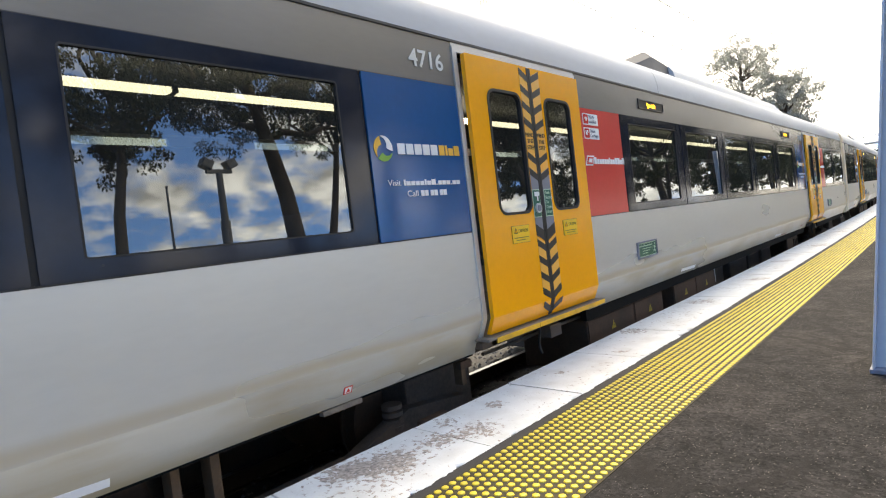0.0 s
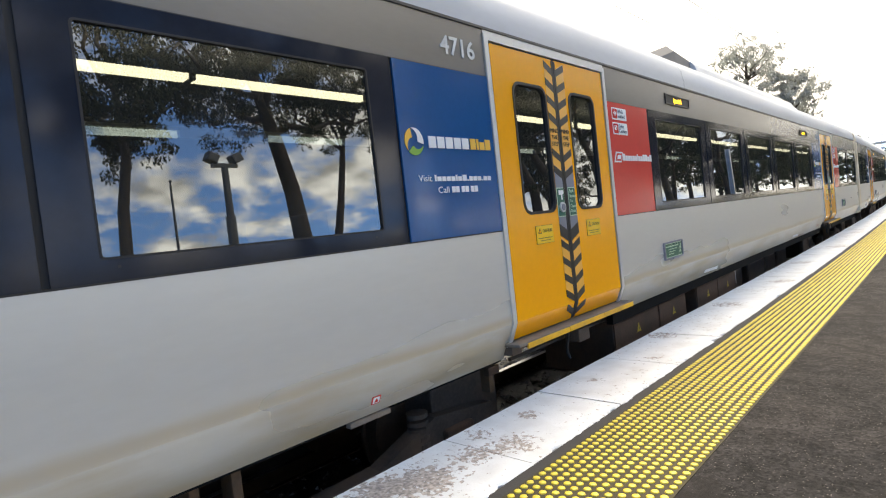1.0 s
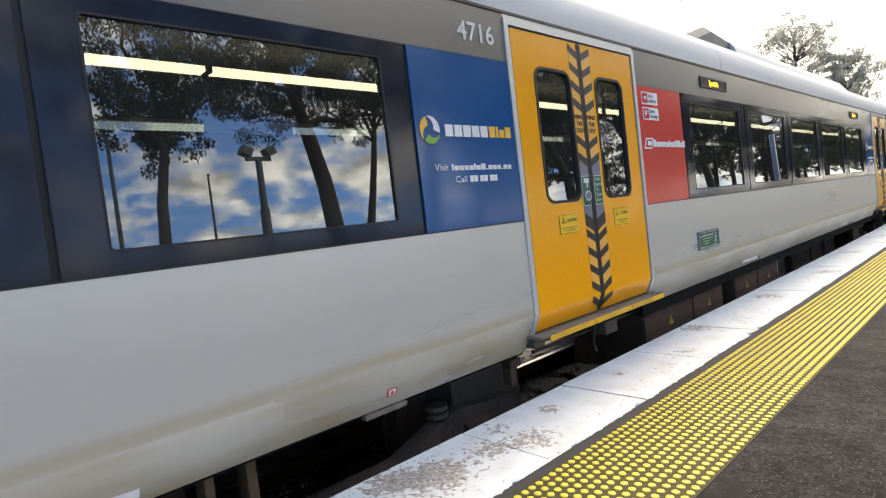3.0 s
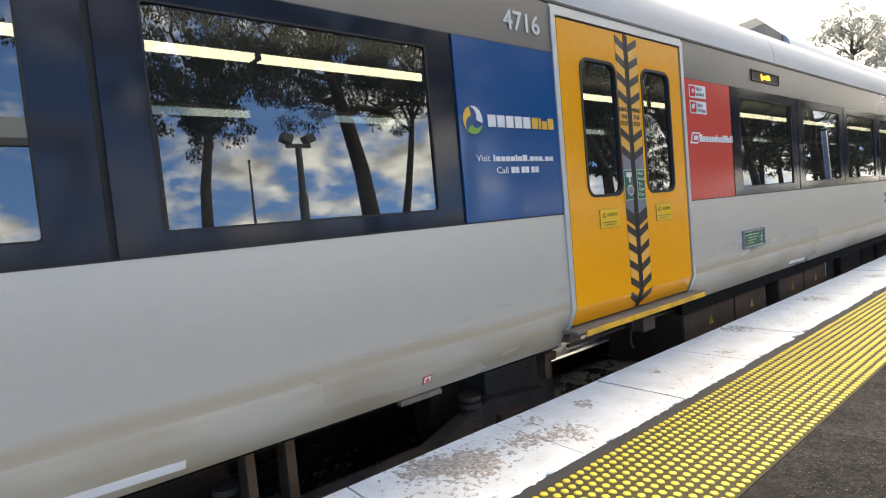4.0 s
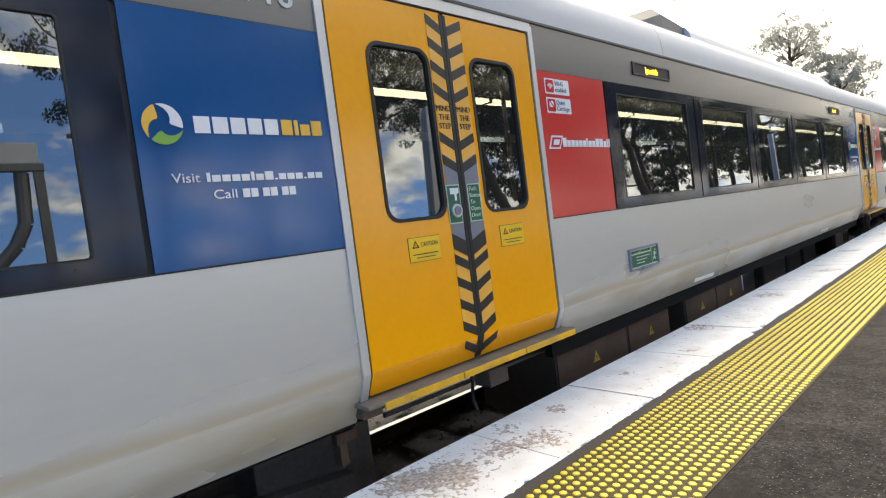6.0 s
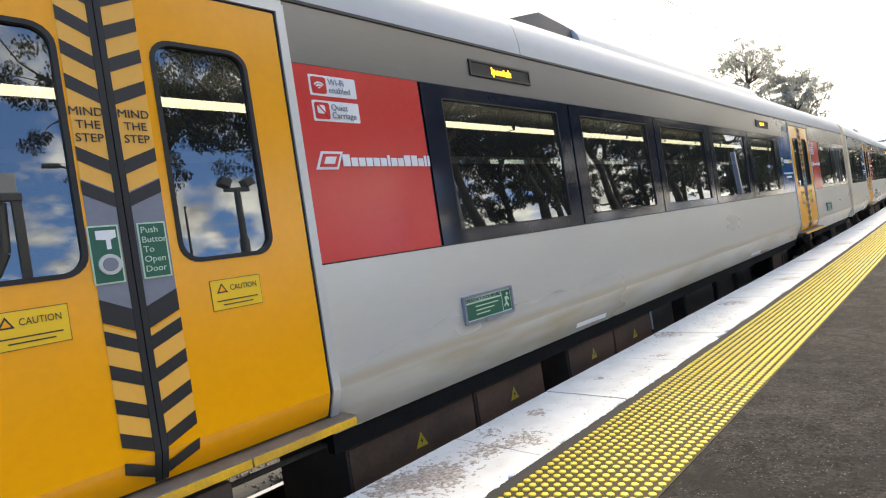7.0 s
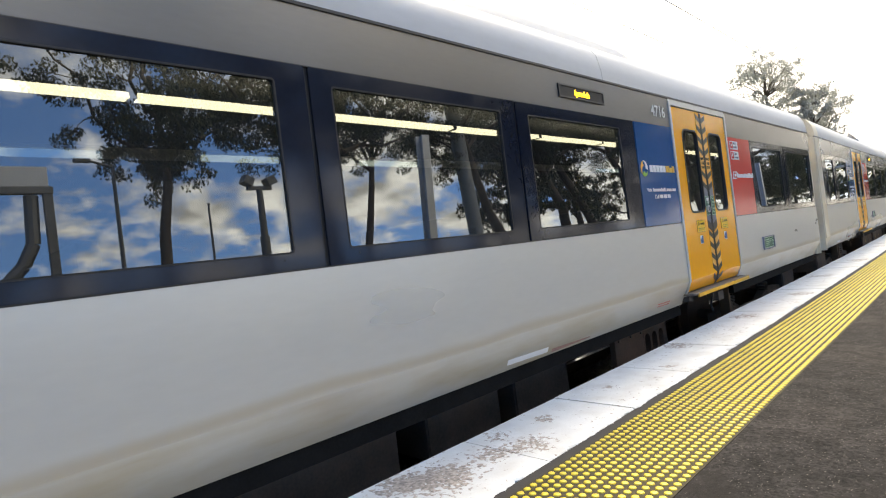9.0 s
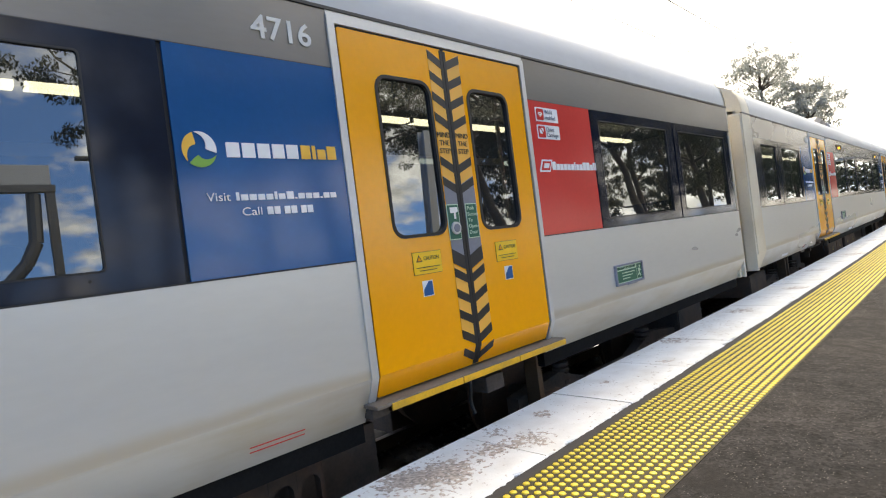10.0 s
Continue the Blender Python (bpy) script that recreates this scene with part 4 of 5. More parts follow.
def bogie(car, yc):
    b = empty("bogie")
    b.parent = car
    for s in (-1, 1):
        x = XC + s * 0.95
        pts = [(-1.5, -0.28), (-1.5, -0.12), (-0.9, -0.05), (-0.4, -0.22), (0.4, -0.22), (0.9, -0.05), (1.5, -0.12), (1.5, -0.28), (0.8, -0.30), (0.35, -0.46), (-0.35, -0.46), (-0.8, -0.30)]
        bm = bmesh.new()
        a = [bm.verts.new((x - 0.06, yc + y, z)) for y, z in pts]
        c = [bm.verts.new((x + 0.06, yc + y, z)) for y, z in pts]
        bm.faces.new(a[::-1]); bm.faces.new(c)
        for i in range(len(pts)):
            j = (i + 1) % len(pts)
            bm.faces.new((a[i], a[j], c[j], c[i]))
        bmesh.ops.recalc_face_normals(bm, faces=bm.faces[:])
        part("bogie_frame", bm, UNDER, b)
        for k in (-1.1, 1.1):
            part("axle_box", boxes((x - 0.11, x + 0.11, yc + k - 0.14, yc + k + 0.14, -0.42, -0.16), bevel=0.02), RUST, b)
            bm = bmesh.new()
            for q in range(5):
                rod(bm, (x, yc + k * 0.72, -0.22 + q * 0.05), (x, yc + k * 0.72, -0.19 + q * 0.05), 0.075, 0.075, 12)
            part("spring", bm, UNDER, b)
            bm = bmesh.new()
            xr = XC + s * 0.57
            rod(bm, (xr - 0.06, yc + k, RAIL_Z + 0.42), (xr + 0.06, yc + k, RAIL_Z + 0.42), 0.42, 0.42, 32)
            rod(bm, (xr - s * 0.085, yc + k, RAIL_Z + 0.42), (xr - s * 0.055, yc + k, RAIL_Z + 0.42), 0.445, 0.445, 32)
            part("wheel", bm, RUST, b)
    for k in (-1.1, 1.1):
        bm = bmesh.new()
        rod(bm, (XC - 0.9, yc + k, RAIL_Z + 0.42), (XC + 0.9, yc + k, RAIL_Z + 0.42), 0.07, 0.07, 12)
        part("axle", bm, UNDER, b)
    return b


def train_car():
    car = empty("train_car")
    tagged(car, "silver electric train car with yellow doors and dark windows", "train", "cars of the train")
    # side walls between doorways
    cuts = [-10.258] + [v for d in DOORS for v in (d - 0.87, d + 0.87)] + [CAR1]
    for a, b in zip(cuts[::2], cuts[1::2]):
        smooth(part("side_panel", side_panel(Z_BOT, Z_WB, a, b), SILVER, car, "satin silver side panel with brown grime along its fold"), 9)
        part("letterboard", side_panel(Z_WT + 0.004, Z_GUT, a, b, inset=0.001), LETTER, car, "brown grey strip above the windows")
        part("seal_strip", plate(a, b, Z_WB, Z_WB + 0.009, 0.001, 0.04), BLACK, car)
        part("seal_strip", plate(a, b, Z_WT - 0.001, Z_WT + 0.005, 0.001, 0.04), BLACK, car)
    for d in DOORS:
        # frame round the doorway
        for s in (-1, 1):
            y0, y1 = sorted((d + s * 0.826, d + s * 0.872))
            part("door_frame", side_panel(Z_BOT + 0.08, 2.50, y0, y1, 0.07, -0.012), FRAME, car, "pale alloy door frame")
            y0, y1 = sorted((d + s * 0.811, d + s * 0.827))
            part("door_seal", side_panel(Z_BOT + 0.1, 2.46, y0, y1, 0.05, 0.004), BLACK, car)
        part("door_frame", boxes((XS - 0.06, XS + 0.012, d - 0.826, d + 0.826, 2.458, 2.50)), FRAME, car)
        part("door_seal", boxes((XS - 0.05, XS + 0.0, d - 0.812, d + 0.812, 2.446, 2.457)), BLACK, car)
        part("door_header", boxes((XS - 0.05, XS + 0.002, d - 0.87, d + 0.87, 2.502, Z_GUT)), FRAME, car)
        for s in (-1, 1):
            door_leaf(car, d, s)
        step = part("step", boxes((XS - 0.22, XS + 0.062, d - 0.90, d + 0.91, 0.338, 0.360), bevel=0.006), TREAD, car, "worn brown step tread")
        for k in range(3):
            ya = d - 0.80 + k * 0.57
            part("step_edge", boxes((XS + 0.052, XS + 0.066, ya, ya + 0.562, 0.312, 0.352), bevel=0.004), STEPY, step, "scuffed yellow step edge")
        part("step_bracket", boxes((XS - 0.25, XS - 0.02, d - 0.88, d - 0.76, 0.27, 0.33), bevel=0.01), UNDER, car)
        part("step_bracket", boxes((XS - 0.20, XS - 0.06, d + 0.10, d + 0.28, 0.14, 0.25), bevel=0.01), UNDER, car)
        # Added block that hides the lit ballast left of the step.
        part("cable_box", boxes((XS - 0.80, XS - 0.45, d - 1.30, d - 0.58, -0.40, 0.11), bevel=0.015), UNDER, car, "grimy box added under the door sill to hide lit ballast")
        bm = bmesh.new()
        for k in range(6):
            a = k / 6
            rod(bm, (XS - 0.1 + 0.02 * math.sin(a * 6), d - 0.05 + 0.05 * a, 0.33 - 0.3 * a), (XS - 0.1 + 0.02 * math.sin((a + 1 / 6) * 6), d - 0.05 + 0.05 * (a + 1 / 6), 0.33 - 0.3 * (a + 1 / 6)), 0.012, 0.012, 8)
        part("hose", bm, BLACK, car)
    # window band
    blue_panel(car, -7.065, DOORS[0] - 0.874)
    blue_panel(car, -7.065 + 12.477, DOORS[1] - 0.874)
    red_panel(car, DOORS[0] + 0.874, -3.555)
    red_panel(car, DOORS[1] + 0.874, -3.555 + 12.477)
    for y0, y1, g0, g1 in ((-10.25, -8.81, -9.88, -9.0), (-8.79, -7.085, -8.627, -7.258), (-3.535, -1.765, -3.352, -1.948), (-1.745, 0.0, -1.57, -0.185),
                           (0.02, 1.745, 0.165, 1.57), (1.765, 3.50, 1.90, 3.33), (3.52, 5.395, 3.66, 5.10), (8.94, 10.66, 9.06, 10.49), (10.68, 12.42, 10.80, 12.25)):
        window_unit(car, y0, y1, g0, g1)
    for a, b in zip(cuts[::2], cuts[1::2]):
        part("seam_backing", boxes((XS - 0.056, XS - 0.0505, a, b, Z_WB, 1.234)), BLACK, car)
    for y in (-10.26, -8.80, -7.075, -3.545, -1.755, 0.01, 1.755, 3.51, 5.4, 8.93, 10.67, 12.43):
        part("seam_backing", boxes((XS - 0.045, XS - 0.012, y - 0.03, y + 0.03, Z_WB + 0.01, Z_WT)), BLACK, car)
    part("end_panel", side_panel(Z_BOT, Z_GUT, CAR0 - 0.004, -10.262, 0.05, -0.002), BEIGE, car, "stained cream end panel")
    # roof: curved skin with a dark rain gutter
    arc_pts = [(XS, Z_GUT + 0.012), (XS - 0.006, 2.65), (XS - 0.035, 2.78), (XS - 0.11, 2.90), (XS - 0.26, 2.99), (XS - 0.50, 3.05), (XS - 0.82, 3.08), (XC, 3.09)]
    prof = arc_pts + [(2 * XC - x, z) for x, z in reversed(arc_pts[:-1])]
    inner = [(XC + (x - XC) * 0.96, z - 0.05) for x, z in reversed(prof)]
    joints = [CAR0, -10.26, -2.35, 4.9, CAR1]
    for a, b in zip(joints, joints[1:]):
        smooth(part("roof_panel", sweep(prof + inner, a + 0.003, b - 0.003), BEIGE if b < -10 else ROOF, car, "cream roof end" if b < -10 else "pale grey curved roof"))
    part("rain_gutter", boxes((XS - 0.02, XS + 0.008, CAR0, CAR1, Z_GUT - 0.004, Z_GUT + 0.014)), CHEV, car)
    # roof equipment
    pod = [(XC + 0.99, 3.0), (XC + 0.95, 3.17), (XC + 0.90, 3.25), (XC + 0.74, 3.33), (XC - 0.74, 3.33), (XC - 0.90, 3.25), (XC - 0.95, 3.17), (XC - 0.99, 3.0)]
    bm = sweep(pod, -0.6, 7.0, steps=2)
    for v in bm.verts:
        if 2 < v.co.y < 4:
            v.co.y = 6.1
        elif v.co.y > 6.5 and v.co.z > 3.1:
            v.co.z -= 0.2
            v.co.x = XC + (v.co.x - XC) * 0.94
    u = smooth(part("roof_unit", bm, ROOF, car, "long pale roof cooling unit"), 50)
    nose = [(XC + 0.91, 3.0), (XC + 0.88, 3.32), (XC + 0.78, 3.42), (XC - 0.78, 3.42), (XC - 0.88, 3.32), (XC - 0.91, 3.0)]
    bm = sweep(nose, -2.1, -0.604, steps=2)
    for v in bm.verts:
        if v.co.y < -1.6 and v.co.z > 3.1:
            v.co.z -= 0.28
        elif v.co.y < -1.0:
            v.co.y = -1.2
        elif v.co.z > 3.1:
            v.co.z -= 0.06
    part("roof_unit_nose", bm, ROOFDARK, car, "dark grey sloping end of the roof unit")
    for k in range(6):
        y = -0.2 + k * 1.05
        part("roof_grille", boxes((XC + 0.45, XC + 0.725, y, y + 0.62, 3.325, 3.352), bevel=0.004), CHEV, u)
    # far side, ends, floor, lining
    X2 = 2 * XC - XS
    part("far_wall", boxes((X2, X2 + 0.06, CAR0, CAR1, Z_BOT, 2.25)), SILVER, car)
    part("far_wall", boxes((X2, X2 + 0.06, CAR0, CAR1, 2.335, 2.56)), SILVER, car)
    part("floor", boxes((X2 + 0.06, XS - 0.14, CAR0 + 0.05, CAR1 - 0.05, 0.28, 0.335)), CABINFLOOR, car)
    part("cabin_ceiling", boxes((X2 + 0.06, XS - 0.07, CAR0 + 0.05, CAR1 - 0.05, 2.36, 2.42)), CABINDIM, car)
    part("cabin_lining", boxes((X2 + 0.062, X2 + 0.08, CAR0 + 0.05, CAR1 - 0.05, 0.34, 2.25)), CABINDIM, car)
    vents = (-8.15, -6.35, -2.52, -1.33, 0.45, 2.2, 4.0, 9.3, 11.0)
    ends = [CAR0] + [v for y in vents for v in (y, y + 0.95)] + [CAR1]
    for a, b in zip(ends[::2], ends[1::2]):
        part("far_wall", boxes((X2 + 0.002, X2 + 0.058, a, b, 2.251, 2.334)), SILVER, car)
    for y in vents:
        bm = bmesh.new()
        bm.faces.new([bm.verts.new((X2 + 0.03, yy, zz)) for yy, zz in ((y, 2.25), (y + 0.95, 2.25), (y + 0.95, 2.335), (y, 2.335))])
        part("vent_pane", bm, VENT, car, "narrow clear vent pane")
    # Added boxes: they block the sunlit ground beyond the car, save at two gaps.
    for a, b in ((CAR0 + 0.5, -4.9), (-2.6, 7.1), (7.95, CAR1 - 0.5)):
        part("far_equipment", boxes((X2 + 0.12, X2 + 0.6, a, b, -0.70, 0.2), bevel=0.02), UNDER, car, "grimy boxes added along the far side of the underframe to hide lit ground")
    for y, s in ((CAR0, 1), (CAR1, -1)):
        a, b = sorted((y, y + s * 0.06))
        part("end_wall", boxes((X2 + 0.062, XS - 0.055, a, b, 0.25, 2.6), bevel=0.01), BEIGE, car)
        cap = [(x, z) for x, z in prof]
        part("roof_end", sweep(cap, a, b), BEIGE, car)
        c, d2 = sorted((y - s * 0.003, y - s * 0.05))
        part("corner_post", boxes((XS - 0.16, XS - 0.01, c, d2, 0.25, 2.52), bevel=0.012), BEIGE, car, "cream corner post")
        c, d2 = sorted((y, y - s * 0.36))
        part("gangway_bellows", boxes((XC - 0.55, XC + 0.55, c, d2, 0.30, 2.35), bevel=0.03), BLACK, car)
    # lights and seats inside
    y = CAR0 + 0.3
    while y < CAR1 - 1.3:
        for x in (XS - 0.88,):
            part("light_tube", boxes((x - 0.045, x + 0.045, y, y + 1.24, 2.215, 2.245)), TUBE, car, "glowing ceiling light strip")
        part("light_joint", boxes((XS - 0.93, XS - 0.83, y + 1.243, y + 1.278, 2.212, 2.25)), CABINDIM, car)
        y += 1.285
    for k in range(11):
        y = -10.0 + k * 2.05
        if min(abs(y - d) for d in DOORS) < 1.4:
            continue
        for x0 in (XS - 1.05, X2 + 0.12):
            s = part("seat", boxes((x0, x0 + 0.92, y, y + 0.46, 0.68, 0.78), bevel=0.03), SEATM, car)
            part("seat_back", boxes((x0, x0 + 0.92, y + 0.42, y + 0.52, 0.76, 1.38), bevel=0.04), SEATM, car)
            part("seat_pedestal", boxes((x0 + 0.2, x0 + 0.7, y + 0.1, y + 0.4, 0.335, 0.68)), GREYBOX, car)
    for d in DOORS:
        for s in (-1, 1):
            bm = bmesh.new()
            rod(bm, (XS - 0.35, d + s * 0.92, 0.335), (XS - 0.35, d + s * 0.92, 2.36), 0.018, 0.018, 10)
            part("grab_pole", bm, FRAME, car)
    # signs on the side
    display(car, DOORS[0] + 2.31)
    display(car, 4.13)
    release_box(car, DOORS[0] + 1.875)
    release_box(car, DOORS[1] + 1.875)
    lettering("fleet_number", "4716", -6.64, 2.303, 0.118, NUM, car, 0.335, 'LEFT', 0.004, 0.0025)
    lettering("fleet_number", "4716", -6.64 + 12.477, 2.303, 0.118, NUM, car, 0.335, 'LEFT', 0.004, 0.0025)
    for y0, w in ((-9.05, 0.42), (-1.99, 0.52), (3.18, 0.50)):
        part("white_tape", prism([(y0, 0.285), (y0 + w, 0.275), (y0 + w, 0.315), (y0, 0.325)], 0.004), WHITE, car)
    part("hazard_sticker", prism([(-7.42, 0.30), (-7.36, 0.30), (-7.36, 0.345), (-7.42, 0.345)], 0.004), RED, car)
    part("hazard_sticker", prism([(-7.413, 0.305), (-7.367, 0.305), (-7.367, 0.34), (-7.413, 0.34)], 0.0052), WHITE, car)
    part("hazard_sticker", prism([(-7.405, 0.31), (-7.375, 0.31), (-7.39, 0.335)], 0.0064), RED, car)
    part("faded_stripe", prism([(3.745, 0.258), (4.31, 0.268), (4.31, 0.276), (3.745, 0.288)], 0.003), FADED, car, "faded red stripe on the skirt")
    for z in (0.318, 0.343):
        part("faded_stripe", prism([(5.60, z), (5.89, z - 0.004), (5.89, z + 0.001), (5.60, z + 0.005)], 0.003), RED, car, "faded red stripe on the skirt")
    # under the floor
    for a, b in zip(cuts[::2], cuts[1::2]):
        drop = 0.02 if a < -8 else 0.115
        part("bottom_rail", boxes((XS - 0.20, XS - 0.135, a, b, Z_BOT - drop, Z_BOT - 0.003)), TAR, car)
    hanger = empty("slotted_hanger")
    hanger.parent = car
    part("hanger_plate", boxes((XS - 0.31, XS - 0.25, 4.98, 5.578, -0.24, 0.115), bevel=0.008), RUST, hanger, "rusty brown plate")
    for k in range(3):
        y0 = 5.58 + k * 0.16
        part("hanger_plate", ring_plate(rounded(y0, y0 + 0.159, -0.24, 0.115, 0.006, 4), rounded(y0 + 0.022, y0 + 0.138, -0.17, 0.035, 0.056, 4), XS - 0.31, XS - 0.25), RUST, hanger, "rusty plate with a rounded slot")
    for y, z in ((5.06, 0.07), (5.3, 0.075), (5.52, 0.07)):
        bm = bmesh.new()
        rod(bm, (XS - 0.252, y, z), (XS - 0.236, y, z), 0.016, 0.016, 8)
        part("bolt", bm, UNDER, hanger)
    part("jack_plate", boxes((XS - 0.14, XS - 0.095, -7.56, -7.28, 0.212, 0.241), bevel=0.004), TREAD, car, "small brown plate under the skirt")
    part("sill_bracket", boxes((XS - 0.30, XS - 0.22, -6.25, -6.20, 0.0, 0.24), bevel=0.006), OCHRE, car, "rusty bracket hanging below the sill")
    part("sill_bracket", boxes((XS - 0.24, XS - 0.19, -6.28, -6.16, 0.13, 0.19), bevel=0.006), RUST, car)
    bm = bmesh.new()
    rod(bm, (XS - 0.22, -0.27, 0.2), (XS - 0.22, -0.26, -0.1), 0.012, 0.012, 8)
    part("earth_rod", bm, FRAME, car)
    part("sole_bar", boxes((XS - 0.62, XS - 0.50, CAR0 + 0.1, CAR1 - 0.1, 0.12, 0.27)), UNDER, car)
    part("underframe", boxes((X2 + 0.2, XS - 0.5, CAR0 + 0.1, CAR1 - 0.1, 0.11, 0.27)), UNDER, car)
    for y0, y1, zb, m, back in ((-4.35, -3.27, -0.28, RUST, 0), (-3.25, -2.42, -0.26, RUST, 0), (-2.03, -1.2, -0.30, RUST, 0), (-1.19, -0.34, -0.30, RUST, 0), (0.1, 0.75, -0.15, UNDER, 0.2), (1.3, 2.4, -0.25, UNDER, 0.25),
                                (2.7, 3.5, -0.2, UNDER, 0.3), (3.7, 4.5, -0.3, UNDER, 0.3), (10.9, 11.6, -0.1, UNDER, 0.1), (-10.2, -9.3, -0.1, UNDER, 0.1)):
        xf = XS - 0.19 - back
        bx = part("equipment_box", boxes((XS - 1.0, xf - 0.012, y0, y1, zb - 0.12, 0.115), bevel=0.012), m, car, "rust-brown underfloor equipment box" if m is RUST else "grimy dark underfloor box")
        part("box_lid", boxes((xf - 0.012, xf, y0 + 0.012, y1 - 0.012, zb - 0.08, 0.10), bevel=0.005), m, bx)
        if m is RUST:
            for yy in (y0 + 0.1, y1 - 0.1):
                part("box_latch", boxes((xf - 0.002, xf + 0.016, yy - 0.02, yy + 0.02, -0.30, -0.22), bevel=0.004), UNDER, bx)
            ym = (y0 + y1) / 2 + 0.01
            bm = bmesh.new()
            bm.faces.new([bm.verts.new((xf + 0.003, ym + q, -0.03 + w)) for q, w in ((-0.05, -0.045), (0.05, -0.045), (0, 0.05))])
            part("hazard_sticker", bm, DULLY, bx, "worn yellow warning triangle")
            bm = bmesh.new()
            bm.faces.new([bm.verts.new((xf + 0.0045, ym + q, -0.03 + w)) for q, w in ((0.012, 0.024), (-0.014, -0.012), (0.002, -0.012), (-0.006, -0.036), (0.016, -0.003), (0.002, -0.003))])
            part("bolt_symbol", bm, CHEV, bx)
    for y0, w in ((-8.36, 0.045), (-8.17, 0.05), (8.0, 0.06)):
        part("bracket", boxes((XS - 0.33, XS - 0.20, y0, y0 + w, -0.25, 0.24), bevel=0.008), OCHRE, car, "ochre-brown hanging bracket")
    bm = bmesh.new()
    rod(bm, (XS - 0.29, -5.9, 0.15), (XS - 0.29, 3.0, 0.13), 0.016, 0.016, 8)
    part("air_pipe", bm, UNDER, car)
    bogie(car, -7.6)
    bogie(car, 9.4)
    return car


first_car = train_car()
cars = [first_car] + [copy_thing(first_car, pose(0, 0, 0)) for _ in range(3)]

# ---- platform furniture ----
def platform_strut(x, y):
    """Slanted steel H strut: two flanges, a web between, on a dark foot."""
    p = empty("canopy_strut", Matrix.Translation((x, y, 0)))
    tagged(p, "pale painted slanted steel strut with a dark foot on the asphalt", "strut", "struts along the platform")

    def leaning(bm):
        for v in bm.verts:
            v.co.x += v.co.z * 0.083
            v.co.y += v.co.z * 0.12
        return bm

    for s in (0.0, 0.105):
        part("flange", leaning(boxes((s, s + 0.014, -0.06, 0.06, 0.03, 2.6), bevel=0.003)), POST, p)
    part("web", leaning(boxes((0.014, 0.105, -0.006, 0.006, 0.03, 2.6))), POST, p)
    part("foot", boxes((-0.01, 0.13, -0.07, 0.07, 0.0, 0.03), bevel=0.006), GREYBOX, p, "dark foot")
    return p


platform_strut(-0.285, 4.19)
platform_strut(-0.285, 17.4)


def shelter_corner():
    """Edge of a platform shelter: post, beam, pale fascia and a cranked bracket."""
    p = empty("platform_shelter", Matrix.Translation((4.0, 0, 0)))
    tagged(p, "platform shelter corner with dark post and pale fascia", "shelter")
    part("post", boxes((-0.05, 0.05, 1.20, 1.31, 0.0, 2.64), bevel=0.008), POLE, p)
    part("post", boxes((-0.05, 0.05, -3.4, -3.29, 0.0, 2.64), bevel=0.008), POLE, p)
    part("beam", boxes((-0.06, 0.06, -3.5, 1.32, 2.56, 2.66), bevel=0.008), POLE, p)
    part("fascia", boxes((-0.03, 0.03, -3.45, 1.28, 2.665, 2.93), bevel=0.008), POST, p, "pale fascia board")
    bm = bmesh.new()
    pts = [(1.08, 2.55), (1.05, 1.9), (0.92, 1.62), (0.62, 1.28), (0.55, 0.6), (0.55, 0.0)]
    for (y0, z0), (y1, z1) in zip(pts, pts[1:]):
        rod(bm, (0.06, y0, z0), (0.06, y1, z1), 0.085, 0.085, 10)
    part("cranked_bracket", bm, POLE, p)


shelter_corner()


def footbridge():
    f = empty("footbridge", Matrix.Translation((-11.8, 89, -1.0)))
    tagged(f, "distant pale steel footbridge over the tracks", "footbridge")
    part("deck", boxes((0, 19, -1.2, 1.2, 6.75, 6.95), bevel=0.02), ROOF, f)
    for y in (-1.2, 1.13):
        part("handrail", boxes((0, 19, y, y + 0.06, 7.75, 7.85), bevel=0.01), ROOF, f)
        for k in range(20):
            part("baluster", boxes((k - 0.03 + 0.03, k + 0.03 + 0.03, y, y + 0.05, 6.94, 7.76)), ROOF, f)
    for x in (0.3, 7.0, 18.7):
        for y in (-1.0, 1.0):
            part("pier", boxes((x - 0.12, x + 0.12, y - 0.12, y + 0.12, 0, 6.76), bevel=0.01), POLE, f)


footbridge()


# ---- trees ----
def limb(bm, a, b, r0, r1, rng, bends=4, wob=0.12):
    """A crooked tapered branch; returns the points along it."""
    a, b = Vector(a), Vector(b)
    pts = [a]
    L = (b - a).length
    for i in range(1, bends + 1):
        q = a.lerp(b, i / bends)
        if i < bends:
            q += Vector((rng.uniform(-1, 1), rng.uniform(-1, 1), rng.uniform(-0.5, 0.5))) * wob * L
        pts.append(q)
    for i in range(bends):
        k0, k1 = i / bends, (i + 1) / bends
        rod(bm, pts[i], pts[i + 1], r0 + (r1 - r0) * k0, r0 + (r1 - r0) * k1, 8)
    return pts


